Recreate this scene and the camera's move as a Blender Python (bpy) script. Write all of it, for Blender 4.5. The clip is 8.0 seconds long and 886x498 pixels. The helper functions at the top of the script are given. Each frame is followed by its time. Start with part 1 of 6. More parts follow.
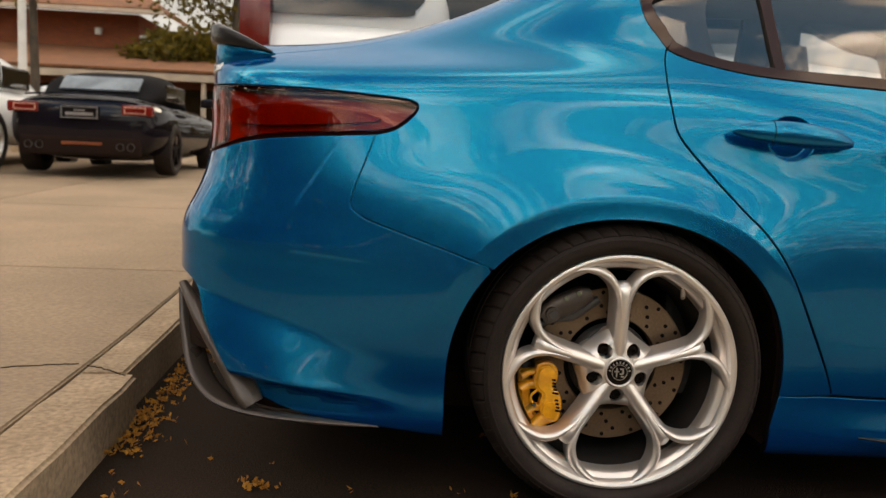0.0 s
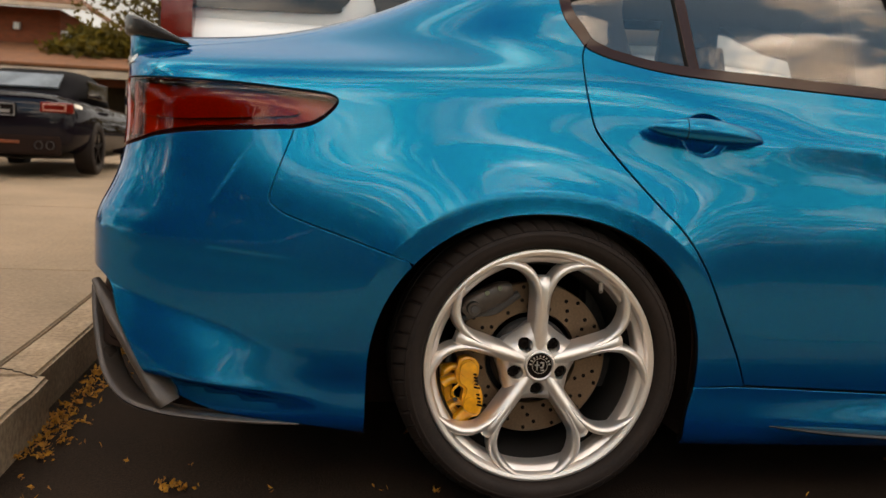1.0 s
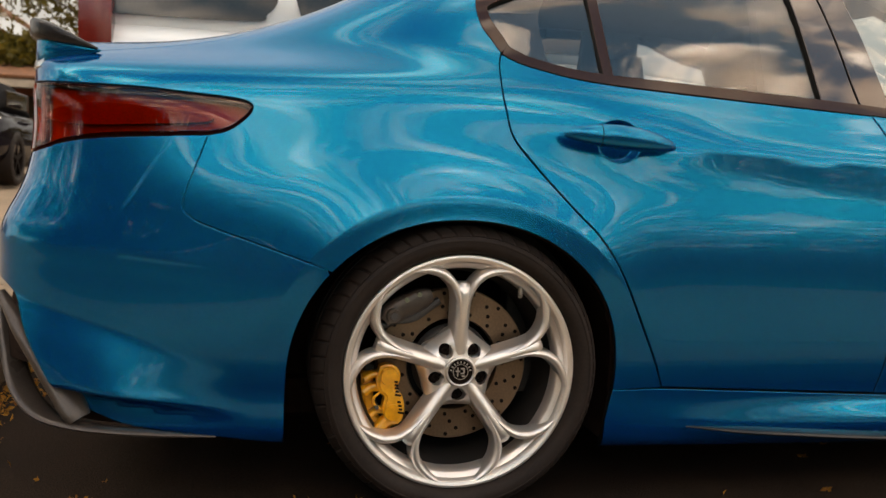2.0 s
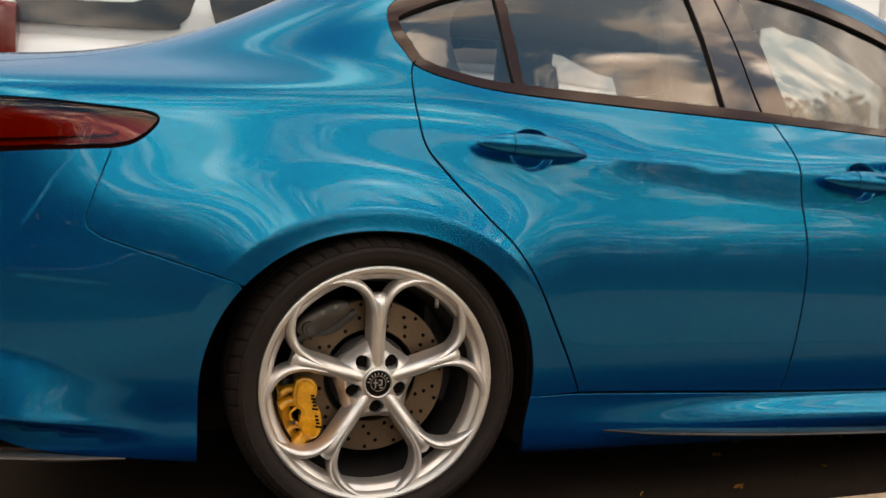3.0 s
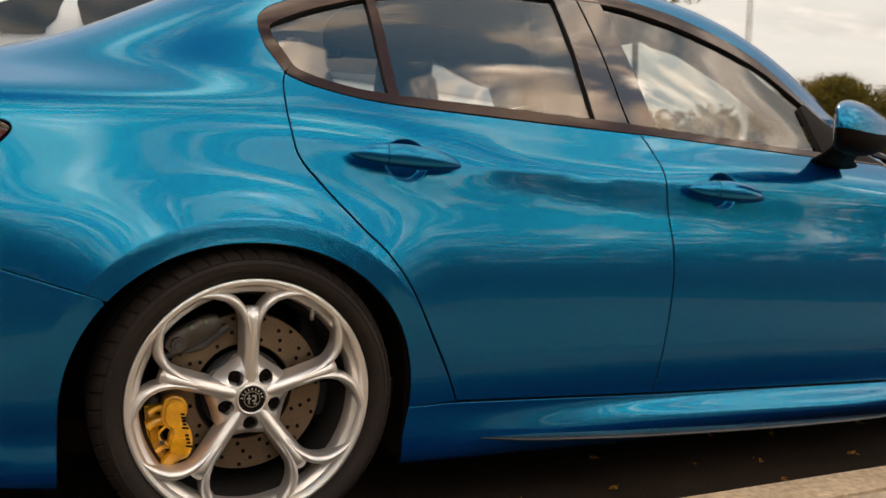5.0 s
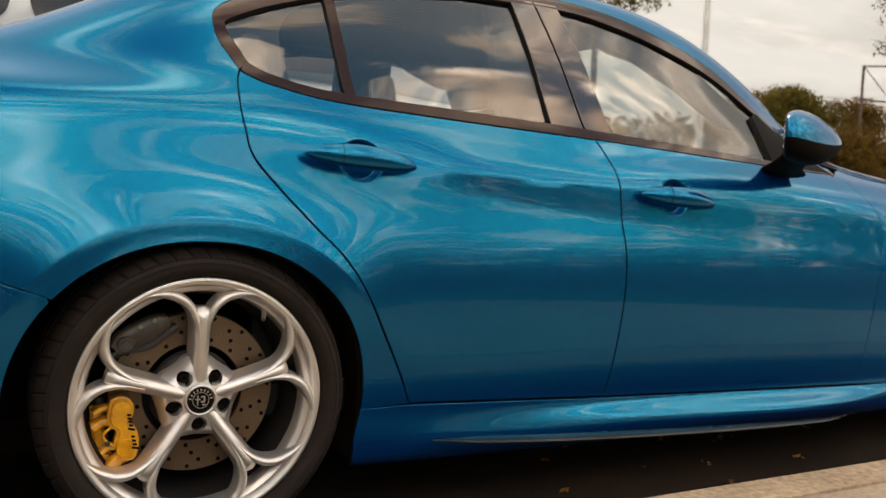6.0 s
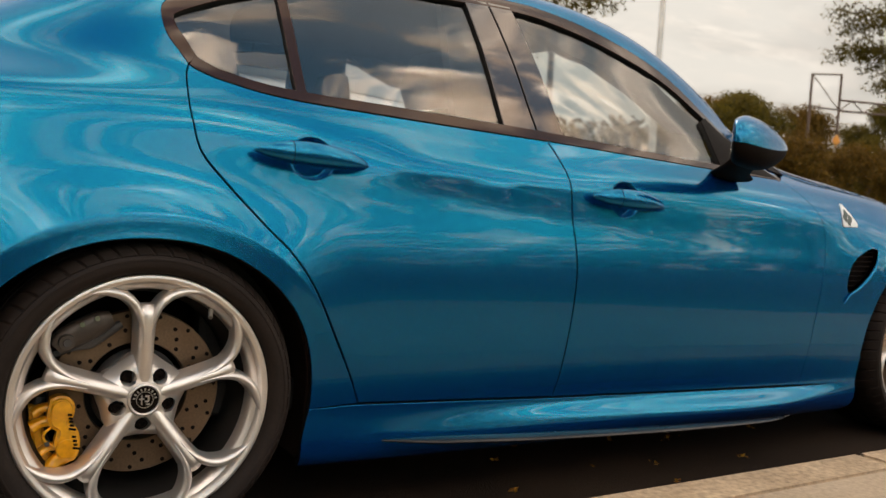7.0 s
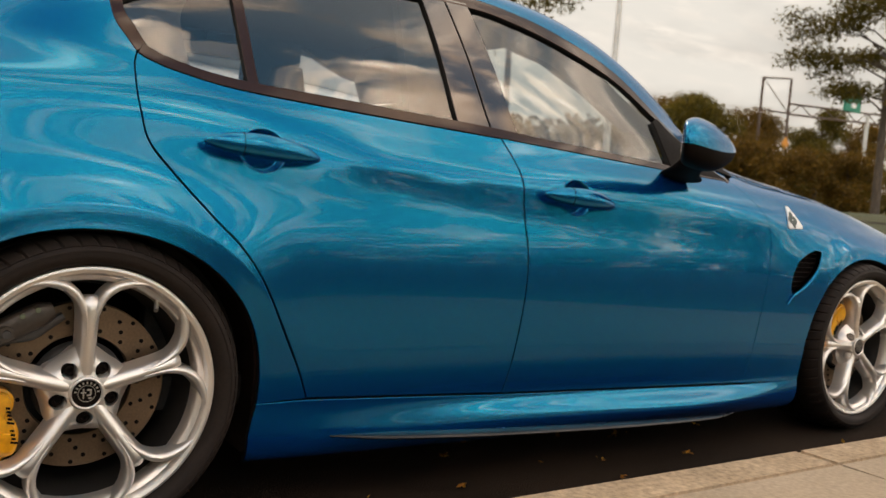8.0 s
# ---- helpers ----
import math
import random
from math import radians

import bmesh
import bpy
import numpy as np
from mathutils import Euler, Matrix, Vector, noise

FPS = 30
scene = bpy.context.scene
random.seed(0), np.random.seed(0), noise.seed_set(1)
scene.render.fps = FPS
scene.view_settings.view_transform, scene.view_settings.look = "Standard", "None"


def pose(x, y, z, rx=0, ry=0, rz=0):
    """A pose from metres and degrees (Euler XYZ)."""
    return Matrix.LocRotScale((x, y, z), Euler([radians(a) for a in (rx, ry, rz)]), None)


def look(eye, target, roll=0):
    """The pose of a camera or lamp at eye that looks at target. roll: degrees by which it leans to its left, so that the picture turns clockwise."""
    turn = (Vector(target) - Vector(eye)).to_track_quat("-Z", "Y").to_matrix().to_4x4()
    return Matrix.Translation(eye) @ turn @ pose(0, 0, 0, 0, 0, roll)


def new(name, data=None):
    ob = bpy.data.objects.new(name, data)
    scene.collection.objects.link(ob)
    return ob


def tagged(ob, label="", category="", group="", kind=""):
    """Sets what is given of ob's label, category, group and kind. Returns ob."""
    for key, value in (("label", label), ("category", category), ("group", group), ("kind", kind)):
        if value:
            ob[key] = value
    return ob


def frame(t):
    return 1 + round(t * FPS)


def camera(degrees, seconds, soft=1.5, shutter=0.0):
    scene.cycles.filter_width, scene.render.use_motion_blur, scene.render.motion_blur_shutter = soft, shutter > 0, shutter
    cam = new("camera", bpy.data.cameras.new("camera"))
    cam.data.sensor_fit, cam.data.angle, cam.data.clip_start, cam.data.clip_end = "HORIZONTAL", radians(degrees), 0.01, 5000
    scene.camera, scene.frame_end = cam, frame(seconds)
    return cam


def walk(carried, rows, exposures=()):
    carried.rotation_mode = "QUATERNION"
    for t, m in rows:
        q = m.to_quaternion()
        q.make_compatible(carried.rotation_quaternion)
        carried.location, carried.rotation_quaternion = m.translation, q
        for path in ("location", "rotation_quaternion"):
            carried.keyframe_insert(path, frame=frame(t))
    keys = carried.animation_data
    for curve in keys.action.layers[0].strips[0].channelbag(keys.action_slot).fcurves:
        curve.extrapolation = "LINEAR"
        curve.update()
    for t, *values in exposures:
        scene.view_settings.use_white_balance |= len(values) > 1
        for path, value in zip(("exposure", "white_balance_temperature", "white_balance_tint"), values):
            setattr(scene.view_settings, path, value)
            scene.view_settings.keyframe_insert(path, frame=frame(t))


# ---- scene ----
cam = camera(54.0, 8.0)
cam.data.dof.use_dof, cam.data.dof.focus_distance, cam.data.dof.aperture_fstop = True, 2.0, 5.6
PATH = [
    (0, (-0.553, -1.828, 0.800), (-0.388, 0.151, 0.569), 2.5),
    (0.5, (-0.537, -1.829, 0.793), (-0.3, 0.143, 0.565), 2.6),
    (1, (-0.526, -1.829, 0.788), (-0.208, 0.136, 0.566), 2.8),
    (1.5, (-0.507, -1.830, 0.781), (-0.12, 0.122, 0.573), 2.8),
    (3, (-0.460, -1.832, 0.788), (0.16, 0.062, 0.62), 1.9),
    (3.5, (-0.449, -1.833, 0.79), (0.244, 0.035, 0.63), 1.7),
    (4, (-0.439, -1.833, 0.791), (0.318, 0.012, 0.64), 1.6),
    (4.5, (-0.431, -1.834, 0.791), (0.376, -0.01, 0.647), 1.5),
    (6, (-0.414, -1.836, 0.789), (0.524, -0.074, 0.66), 2.7),
    (6.5, (-0.410, -1.836, 0.789), (0.57, -0.097, 0.663), 3.1),
    (7, (-0.402, -1.837, 0.790), (0.625, -0.124, 0.665), 3.5),
    (7.5, (-0.396, -1.838, 0.791), (0.678, -0.156, 0.666), 4.0),
    (8, (-0.393, -1.838, 0.793), (0.721, -0.182, 0.663), 4.6),
]
walk(cam, [(t, look(eye, target, roll)) for t, eye, target, roll in PATH], [(0.0, -0.83, 7200, 10), (8.0, -0.88, 7200, 10)])

# ---- sky, sun, exposure ----
SUN_TURN, SUN_RISE = radians(22), radians(30)
world = bpy.data.worlds.new("evening_sky")
scene.world = world
world.use_nodes = True
wn, wl = world.node_tree.nodes, world.node_tree.links
back = wn["Background"]
back.inputs["Strength"].default_value = 0.15
sky = wn.new("ShaderNodeTexSky")
sky.sky_type = "NISHITA"
sky.sun_disc = False
sky.sun_elevation, sky.sun_rotation = SUN_RISE, SUN_TURN
sky.air_density, sky.dust_density, sky.ozone_density = 1.2, 0.8, 2.0
where = wn.new("ShaderNodeTexCoord")
split_xyz = wn.new("ShaderNodeSeparateXYZ")
wl.new(where.outputs["Generated"], split_xyz.inputs[0])


def wmath(op, a, b=None):
    n = wn.new("ShaderNodeMath")
    n.operation = op
    for i, v in enumerate((a, b)):
        if v is None:
            continue
        if isinstance(v, (int, float)):
            n.inputs[i].default_value = v
        else:
            wl.new(v, n.inputs[i])
    return n.outputs[0]


# clouds lie on a flat deck overhead, so they crowd together towards the horizon
height = wmath("MAXIMUM", split_xyz.outputs["Z"], 0.0)
deck = wmath("ADD", height, 0.10)
flat = wn.new("ShaderNodeCombineXYZ")
wl.new(wmath("DIVIDE", split_xyz.outputs["X"], deck), flat.inputs["X"])
wl.new(wmath("DIVIDE", split_xyz.outputs["Y"], deck), flat.inputs["Y"])


def cloud_noise(scale, detail_, rough_, stretch):
    m = wn.new("ShaderNodeMapping")
    m.inputs["Scale"].default_value = stretch
    wl.new(flat.outputs[0], m.inputs["Vector"])
    n = wn.new("ShaderNodeTexNoise")
    n.inputs["Scale"].default_value, n.inputs["Detail"].default_value, n.inputs["Roughness"].default_value = scale, detail_, rough_
    n.inputs["Distortion"].default_value = 0.4
    wl.new(m.outputs[0], n.inputs["Vector"])
    return n.outputs["Fac"]


def wramp(fac, stops):
    r = wn.new("ShaderNodeValToRGB")
    while len(r.color_ramp.elements) < len(stops):
        r.color_ramp.elements.new(0.5)
    for e, (p, c) in zip(r.color_ramp.elements, stops):
        e.position, e.color = p, (*c, 1)
    wl.new(fac, r.inputs["Fac"])
    return r.outputs["Color"]


def wmix(fac, a, b):
    n = wn.new("ShaderNodeMix")
    n.data_type = "RGBA"
    wl.new(fac, n.inputs["Factor"])
    wl.new(a, n.inputs["A"])
    wl.new(b, n.inputs["B"])
    return n.outputs["Result"]


# a bright veil lies round the sun, the clouds opposite stay broken and grey
glow = wn.new("ShaderNodeVectorMath")
glow.operation = "DOT_PRODUCT"
wl.new(where.outputs["Generated"], glow.inputs[0])
glow.inputs[1].default_value = (math.sin(SUN_TURN), math.cos(SUN_TURN), 0.25)
lit = wmath("MAXIMUM", wmath("MULTIPLY", wmath("ADD", glow.outputs["Value"], 0.15), 1.5), 0.0)
lit = wmath("MINIMUM", lit, 0.985)
cover = wramp(cloud_noise(4.2, 13, 0.66, (0.55, 1.0, 1.0)), [(0.482, (0, 0, 0)), (0.527, (0.5, 0.5, 0.5)), (0.585, (1, 1, 1))])
cloud = wramp(cloud_noise(5.2, 12, 0.62, (0.50, 1.05, 1.0)), [(0.36, (19.0, 14.5, 11.5)), (0.48, (35.0, 29.0, 24.0)), (0.56, (64.0, 56.0, 49.0)), (0.62, (98.0, 89.0, 80.0)), (0.70, (135.0, 126.0, 116.0))])
# the clouds are brightest half-way up
rise = wramp(height, [(0.0, (1.15, 1.15, 1.15)), (0.30, (1.05, 1.05, 1.05)), (0.62, (1.55, 1.47, 1.40)), (1.0, (1.2, 1.15, 1.1))])


def wtimes(a, b):
    n = wn.new("ShaderNodeVectorMath")
    n.operation = "MULTIPLY"
    wl.new(a, n.inputs[0])
    if isinstance(b, tuple):
        n.inputs[1].default_value = b
    else:
        wl.new(b, n.inputs[1])
    return n.outputs[0]


cloud = wtimes(cloud, rise)
clear_sky = wtimes(wtimes(sky.outputs[0], (0.8, 2.9, 3.2)), wramp(height, [(0.0, (0.22, 0.22, 0.22)), (0.20, (0.34, 0.34, 0.34)), (0.45, (1.25, 1.25, 1.25)), (1.0, (1.5, 1.5, 1.5))]))
veil = wn.new("ShaderNodeRGB")
veil.outputs[0].default_value = (9.8, 9.8, 9.7, 1)
shade_veil = wn.new("ShaderNodeRGB")
shade_veil.outputs[0].default_value = (7.4, 7.35, 7.3, 1)
# the veil is thinnest, and brightest, well above the roofs
high_veil = wramp(height, [(0.0, (1.0, 1.0, 1.0)), (0.38, (1.0, 1.0, 1.0)), (0.80, (2.2, 2.2, 2.2)), (1.0, (1.7, 1.7, 1.7))])
soft = wramp(cloud_noise(1.1, 6, 0.5, (0.6, 1.0, 1.0)), [(0.36, (0, 0, 0)), (0.56, (1, 1, 1))])
wl.new(wtimes(wmix(lit, wmix(cover, clear_sky, cloud), wtimes(wmix(soft, shade_veil.outputs[0], veil.outputs[0]), high_veil)), (1.02, 1.0, 0.985)), back.inputs["Color"])

sun = new("sun", bpy.data.lights.new("sun", "SUN"))
sun.data.energy, sun.data.angle, sun.data.color = 1.1, radians(16), (1.0, 0.87, 0.69)
SUN_WAY = Vector((math.sin(SUN_TURN) * math.cos(SUN_RISE), math.cos(SUN_TURN) * math.cos(SUN_RISE), math.sin(SUN_RISE)))
sun.matrix_world = look(SUN_WAY * 40, (0, 0, 0))


# ---- materials ----
def surface(name, col, rough=0.5, metal=0.0, col2=None, scale=6.0, mix=(0.35, 0.65), fine=90.0, grain=0.12, bump=0.0, bump_scale=120.0, coat=0.0, rough_var=0.1, stretch=(1, 1, 1), each=0.0, spec=0.5):
    """A procedural surface: two tones in broad patches, fine grain over them, relief and uneven gloss."""
    m = bpy.data.materials.new(name)
    m.use_nodes = True
    n, l = m.node_tree.nodes, m.node_tree.links
    b = n["Principled BSDF"]
    co = n.new("ShaderNodeTexCoord")
    mp = n.new("ShaderNodeMapping")
    mp.inputs["Scale"].default_value = stretch
    l.new(co.outputs["Object"], mp.inputs["Vector"])

    def noise_tex(s, d=4):
        t = n.new("ShaderNodeTexNoise")
        t.inputs["Scale"].default_value, t.inputs["Detail"].default_value = s, d
        l.new(mp.outputs[0], t.inputs["Vector"])
        return t.outputs["Fac"]

    broad, small = noise_tex(scale), noise_tex(fine, 3)
    ramp = n.new("ShaderNodeValToRGB")
    col2 = col2 or tuple(c * 0.78 for c in col)
    ramp.color_ramp.elements[0].position, ramp.color_ramp.elements[1].position = mix
    ramp.color_ramp.elements[0].color, ramp.color_ramp.elements[1].color = (*col2, 1), (*col, 1)
    l.new(broad, ramp.inputs["Fac"])
    hsv = n.new("ShaderNodeHueSaturation")
    mr = n.new("ShaderNodeMapRange")
    mr.inputs["From Min"].default_value, mr.inputs["From Max"].default_value = 0.3, 0.7
    mr.inputs["To Min"].default_value, mr.inputs["To Max"].default_value = 1 - grain, 1 + grain
    l.new(small, mr.inputs["Value"])
    value = mr.outputs[0]
    if each:
        info, er, mu = n.new("ShaderNodeObjectInfo"), n.new("ShaderNodeMapRange"), n.new("ShaderNodeMath")
        er.inputs["To Min"].default_value, er.inputs["To Max"].default_value = 1 - each, 1 + each
        mu.operation = "MULTIPLY"
        l.new(info.outputs["Random"], er.inputs["Value"])
        l.new(er.outputs[0], mu.inputs[0])
        l.new(value, mu.inputs[1])
        value = mu.outputs[0]
    l.new(value, hsv.inputs["Value"])
    l.new(ramp.outputs[0], hsv.inputs["Color"])
    l.new(hsv.outputs[0], b.inputs["Base Color"])
    rr = n.new("ShaderNodeMapRange")
    rr.inputs["To Min"].default_value, rr.inputs["To Max"].default_value = max(0.02, rough - rough_var), min(1, rough + rough_var)
    l.new(broad, rr.inputs["Value"])
    l.new(rr.outputs[0], b.inputs["Roughness"])
    b.inputs["Metallic"].default_value = metal
    b.inputs["Specular IOR Level"].default_value = spec
    b.inputs["Coat Weight"].default_value = coat
    b.inputs["Coat Roughness"].default_value = 0.03
    if bump:
        bu = n.new("ShaderNodeBump")
        bu.inputs["Strength"].default_value, bu.inputs["Distance"].default_value = 1.0, bump
        l.new(noise_tex(bump_scale, 6), bu.inputs["Height"])
        l.new(bu.outputs[0], b.inputs["Normal"])
    return m


def car_paint(name, col, metal=0.5, rough=0.32, flake=0.25, coat_ior=1.5, under=0.5, coat=1.0, pigment=None, share=0.0, edge=None):
    """Coloured metallic base with fine flake under a glossy clear coat that has a little orange peel; pigment is the deep body colour between the flakes."""
    m = bpy.data.materials.new(name)
    m.use_nodes = True
    n, l = m.node_tree.nodes, m.node_tree.links
    b = n["Principled BSDF"]
    co = n.new("ShaderNodeTexCoord")
    v = n.new("ShaderNodeTexVoronoi")
    v.inputs["Scale"].default_value = 900
    l.new(co.outputs["Object"], v.inputs["Vector"])
    mr = n.new("ShaderNodeMapRange")
    mr.inputs["To Min"].default_value, mr.inputs["To Max"].default_value = 1 - flake, 1 + flake
    l.new(v.outputs["Color"], mr.inputs["Value"])
    hsv = n.new("ShaderNodeHueSaturation")
    hsv.inputs["Color"].default_value = (*col, 1)
    l.new(mr.outputs[0], hsv.inputs["Value"])
    l.new(hsv.outputs[0], b.inputs["Base Color"])
    peel = n.new("ShaderNodeTexNoise")
    peel.inputs["Scale"].default_value, peel.inputs["Detail"].default_value = 260, 1
    l.new(co.outputs["Object"], peel.inputs["Vector"])
    bu = n.new("ShaderNodeBump")
    bu.inputs["Strength"].default_value, bu.inputs["Distance"].default_value = 0.2, 0.00004
    l.new(peel.outputs["Fac"], bu.inputs["Height"])
    layers = [(b, metal)]
    if pigment:
        deep = n.new("ShaderNodeBsdfPrincipled")
        deep.inputs["Base Color"].default_value = (*pigment, 1)
        layers.append((deep, 0.0))
    for node, shiny in layers:
        node.inputs["Metallic"].default_value, node.inputs["Roughness"].default_value = shiny, rough
        node.inputs["Specular IOR Level"].default_value = under
        node.inputs["Coat Weight"].default_value, node.inputs["Coat Roughness"].default_value, node.inputs["Coat IOR"].default_value = coat, 0.012, coat_ior
        l.new(bu.outputs[0], node.inputs["Coat Normal"])
    if edge:
        b.inputs["Specular Tint"].default_value = (*edge, 1)
    if pigment:
        mix = n.new("ShaderNodeMixShader")
        mix.inputs[0].default_value = share
        l.new(b.outputs[0], mix.inputs[1])
        l.new(deep.outputs[0], mix.inputs[2])
        l.new(mix.outputs[0], n["Material Output"].inputs["Surface"])
    return m


def glazing(name, tint, gloss=0.08, rough=0.0):
    """A thin pane: tinted see-through with a mirror gloss that grows at a slant."""
    m = bpy.data.materials.new(name)
    m.use_nodes = True
    n, l = m.node_tree.nodes, m.node_tree.links
    n.remove(n["Principled BSDF"])
    clear, shine, mix, fr = n.new("ShaderNodeBsdfTransparent"), n.new("ShaderNodeBsdfGlossy"), n.new("ShaderNodeMixShader"), n.new("ShaderNodeLayerWeight")
    clear.inputs["Color"].default_value = (*tint, 1)
    shine.inputs["Roughness"].default_value = rough
    fr.inputs["Blend"].default_value = 0.5
    slant, lift_ = n.new("ShaderNodeMath"), n.new("ShaderNodeMath")
    slant.operation, lift_.operation = "POWER", "MULTIPLY_ADD"
    slant.inputs[1].default_value = 5.0
    l.new(fr.outputs["Facing"], slant.inputs[0])
    l.new(slant.outputs[0], lift_.inputs[0])
    lift_.inputs[1].default_value, lift_.inputs[2].default_value = 1 - gloss, gloss
    l.new(lift_.outputs[0], mix.inputs[0])
    l.new(clear.outputs[0], mix.inputs[1])
    l.new(shine.outputs[0], mix.inputs[2])
    l.new(mix.outputs[0], n["Material Output"].inputs["Surface"])
    return m


PAINT = car_paint("blue_metallic_paint", (0.0, 0.232, 0.350), 1.0, 0.25, 0.15, 1.28, 0.0, 1.0, (0.0, 0.034, 0.190), 0.45, edge=(0.10, 0.50, 0.75))
GLASS = glazing("tinted_side_glass", (0.80, 0.80, 0.78), 0.11)
CLEAR = glazing("windscreen_glass", (0.70, 0.74, 0.72), 0.06)
PIANO = surface("gloss_black_trim", (0.040, 0.016, 0.010), 0.07, grain=0.05, rough_var=0.015, coat=0.0)
PIANO.node_tree.nodes["Principled BSDF"].inputs["IOR"].default_value = 1.34
PILLAR = surface("gloss_pillar_film", (0.036, 0.016, 0.010), 0.05, grain=0.05, rough_var=0.02)
PILLAR.node_tree.nodes["Principled BSDF"].inputs["IOR"].default_value = 1.75
GAP_SHADE = surface("black_rubber_seal", (0.012, 0.011, 0.010), 0.6, spec=0.2)
DARK = surface("dark_inner_steel", (0.020, 0.0105, 0.0075), 0.9, spec=0.1)
CARBON = surface("carbon_weave", (0.012, 0.009, 0.008), 0.24, spec=0.3, fine=420, grain=0.5, col2=(0.02, 0.018, 0.018))
ALLOY = surface("silver_wheel_paint", (0.80, 0.735, 0.68), 0.36, metal=0.8, col2=(0.70, 0.64, 0.59), fine=500, grain=0.02, rough_var=0.03, coat=0.08)
TYRE = surface("tyre_rubber", (0.013, 0.0078, 0.0055), 0.70, spec=0.25, col2=(0.018, 0.0110, 0.008), scale=9, fine=160, grain=0.2, bump=0.0006, bump_scale=300)
DISC = surface("brake_disc_steel", (0.17, 0.112, 0.068), 0.42, metal=0.6, col2=(0.145, 0.092, 0.055), scale=14, fine=200, grain=0.12)
YELLOW = surface("yellow_caliper_enamel", (0.80, 0.36, 0.008), 0.32, coat=0.5, col2=(0.62, 0.25, 0.006), scale=30)
CAST = surface("grey_cast_iron", (0.07, 0.065, 0.063), 0.5, metal=0.4, scale=30, bump=0.0006, bump_scale=260)
CALIPER_GREY = surface("grey_cast_aluminium", (0.075, 0.060, 0.050), 0.42, metal=0.55, scale=30, bump=0.0005, bump_scale=260)
BLACK = surface("matt_black_plastic", (0.009, 0.006, 0.005), 0.6, spec=0.04, bump=0.0003, bump_scale=500)
EMBLEM = surface("satin_emblem_metal", (0.52, 0.48, 0.44), 0.35, metal=0.9, fine=300, grain=0.05)
CHROME = surface("polished_chrome", (0.75, 0.74, 0.72), 0.12, metal=1.0, rough_var=0.04, grain=0.03)
WHITE = surface("white_enamel", (0.80, 0.80, 0.78), 0.35, grain=0.04)
GREEN = surface("dark_green_enamel", (0.025, 0.045, 0.035), 0.35)
LENS = glazing("red_lamp_lens", (0.90, 0.20, 0.045), 0.032)
LAMP_RED = surface("red_reflector", (0.13, 0.012, 0.004), 0.35, fine=300, grain=0.3)
LAMP_DARK = surface("dark_red_lamp_housing", (0.24, 0.058, 0.012), 0.4, col2=(0.10, 0.018, 0.005), scale=9, fine=200)
CLOTH = surface("dark_seat_leather", (0.028, 0.025, 0.024), 0.55, spec=0.25, bump=0.0008, bump_scale=160)
SATIN = surface("satin_grey_lacquer", (0.075, 0.058, 0.048), 0.30, metal=0.3, fine=420, grain=0.2)
LINER = surface("grey_headliner", (0.05, 0.046, 0.043), 0.9)
# barrel colour is darkened to hold the shade inside the wheel
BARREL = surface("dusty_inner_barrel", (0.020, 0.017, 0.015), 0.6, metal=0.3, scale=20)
# ---- the car's skin: one smooth loft, x towards the front, the visible flank near y = 0, the middle of the car at y = MID ----
MID = 0.90
COLS = [-0.72, -0.52, -0.32, -0.12, 0.08, 0.28, 0.48, 0.68, 0.88, 1.08, 1.28, 1.48, 1.68, 1.88, 2.08, 2.28, 2.48, 2.68, 2.88, 3.08, 3.28]
NREAR = 4


def ease(x, knots):
    """Monotone smooth interpolation through (x, value) knots."""
    kx = np.array([k[0] for k in knots], float)
    ky = np.array([k[1] for k in knots], float)
    x = np.clip(x, kx[0], kx[-1])
    h = np.diff(kx)
    d = np.diff(ky) / h
    m = np.zeros_like(ky)
    m[0], m[-1] = d[0], d[-1]
    for i in range(1, len(kx) - 1):
        m[i] = 0 if d[i - 1] * d[i] <= 0 else 2 * d[i - 1] * d[i] / (d[i - 1] + d[i])
    i = np.clip(np.searchsorted(kx, x) - 1, 0, len(h) - 1)
    t = (x - kx[i]) / h[i]
    return ((1 + 2 * t) * (1 - t) ** 2 * ky[i] + t * (1 - t) ** 2 * h[i] * m[i]
            + t * t * (3 - 2 * t) * ky[i + 1] + t * t * (t - 1) * h[i] * m[i + 1])


def row(tail, nose, *knots):
    """One lengthwise line of the control net: x of tail and nose, then (x, y, z) along the flank."""
    ys, zs = [(k[0], k[1]) for k in knots], [(k[0], k[2]) for k in knots]
    pts = []
    y0, z0 = ease(COLS[0], ys), ease(COLS[0], zs)
    y1, z1 = ease(COLS[-1], ys), ease(COLS[-1], zs)
    for f, dx in ((1.0, 0.0), (0.62, 0.0), (0.28, 0.02), (0.07, 0.07)):
        pts.append((tail + dx, y0 + f * (MID - y0), z0))
    for x in COLS:
        pts.append((x, ease(x, ys), ease(x, zs)))
    for f, dx in ((0.07, 0.14), (0.3, 0.03), (0.65, 0.0), (1.0, 0.0)):
        pts.append((nose - dx, y1 + f * (MID - y1), z1))
    return pts


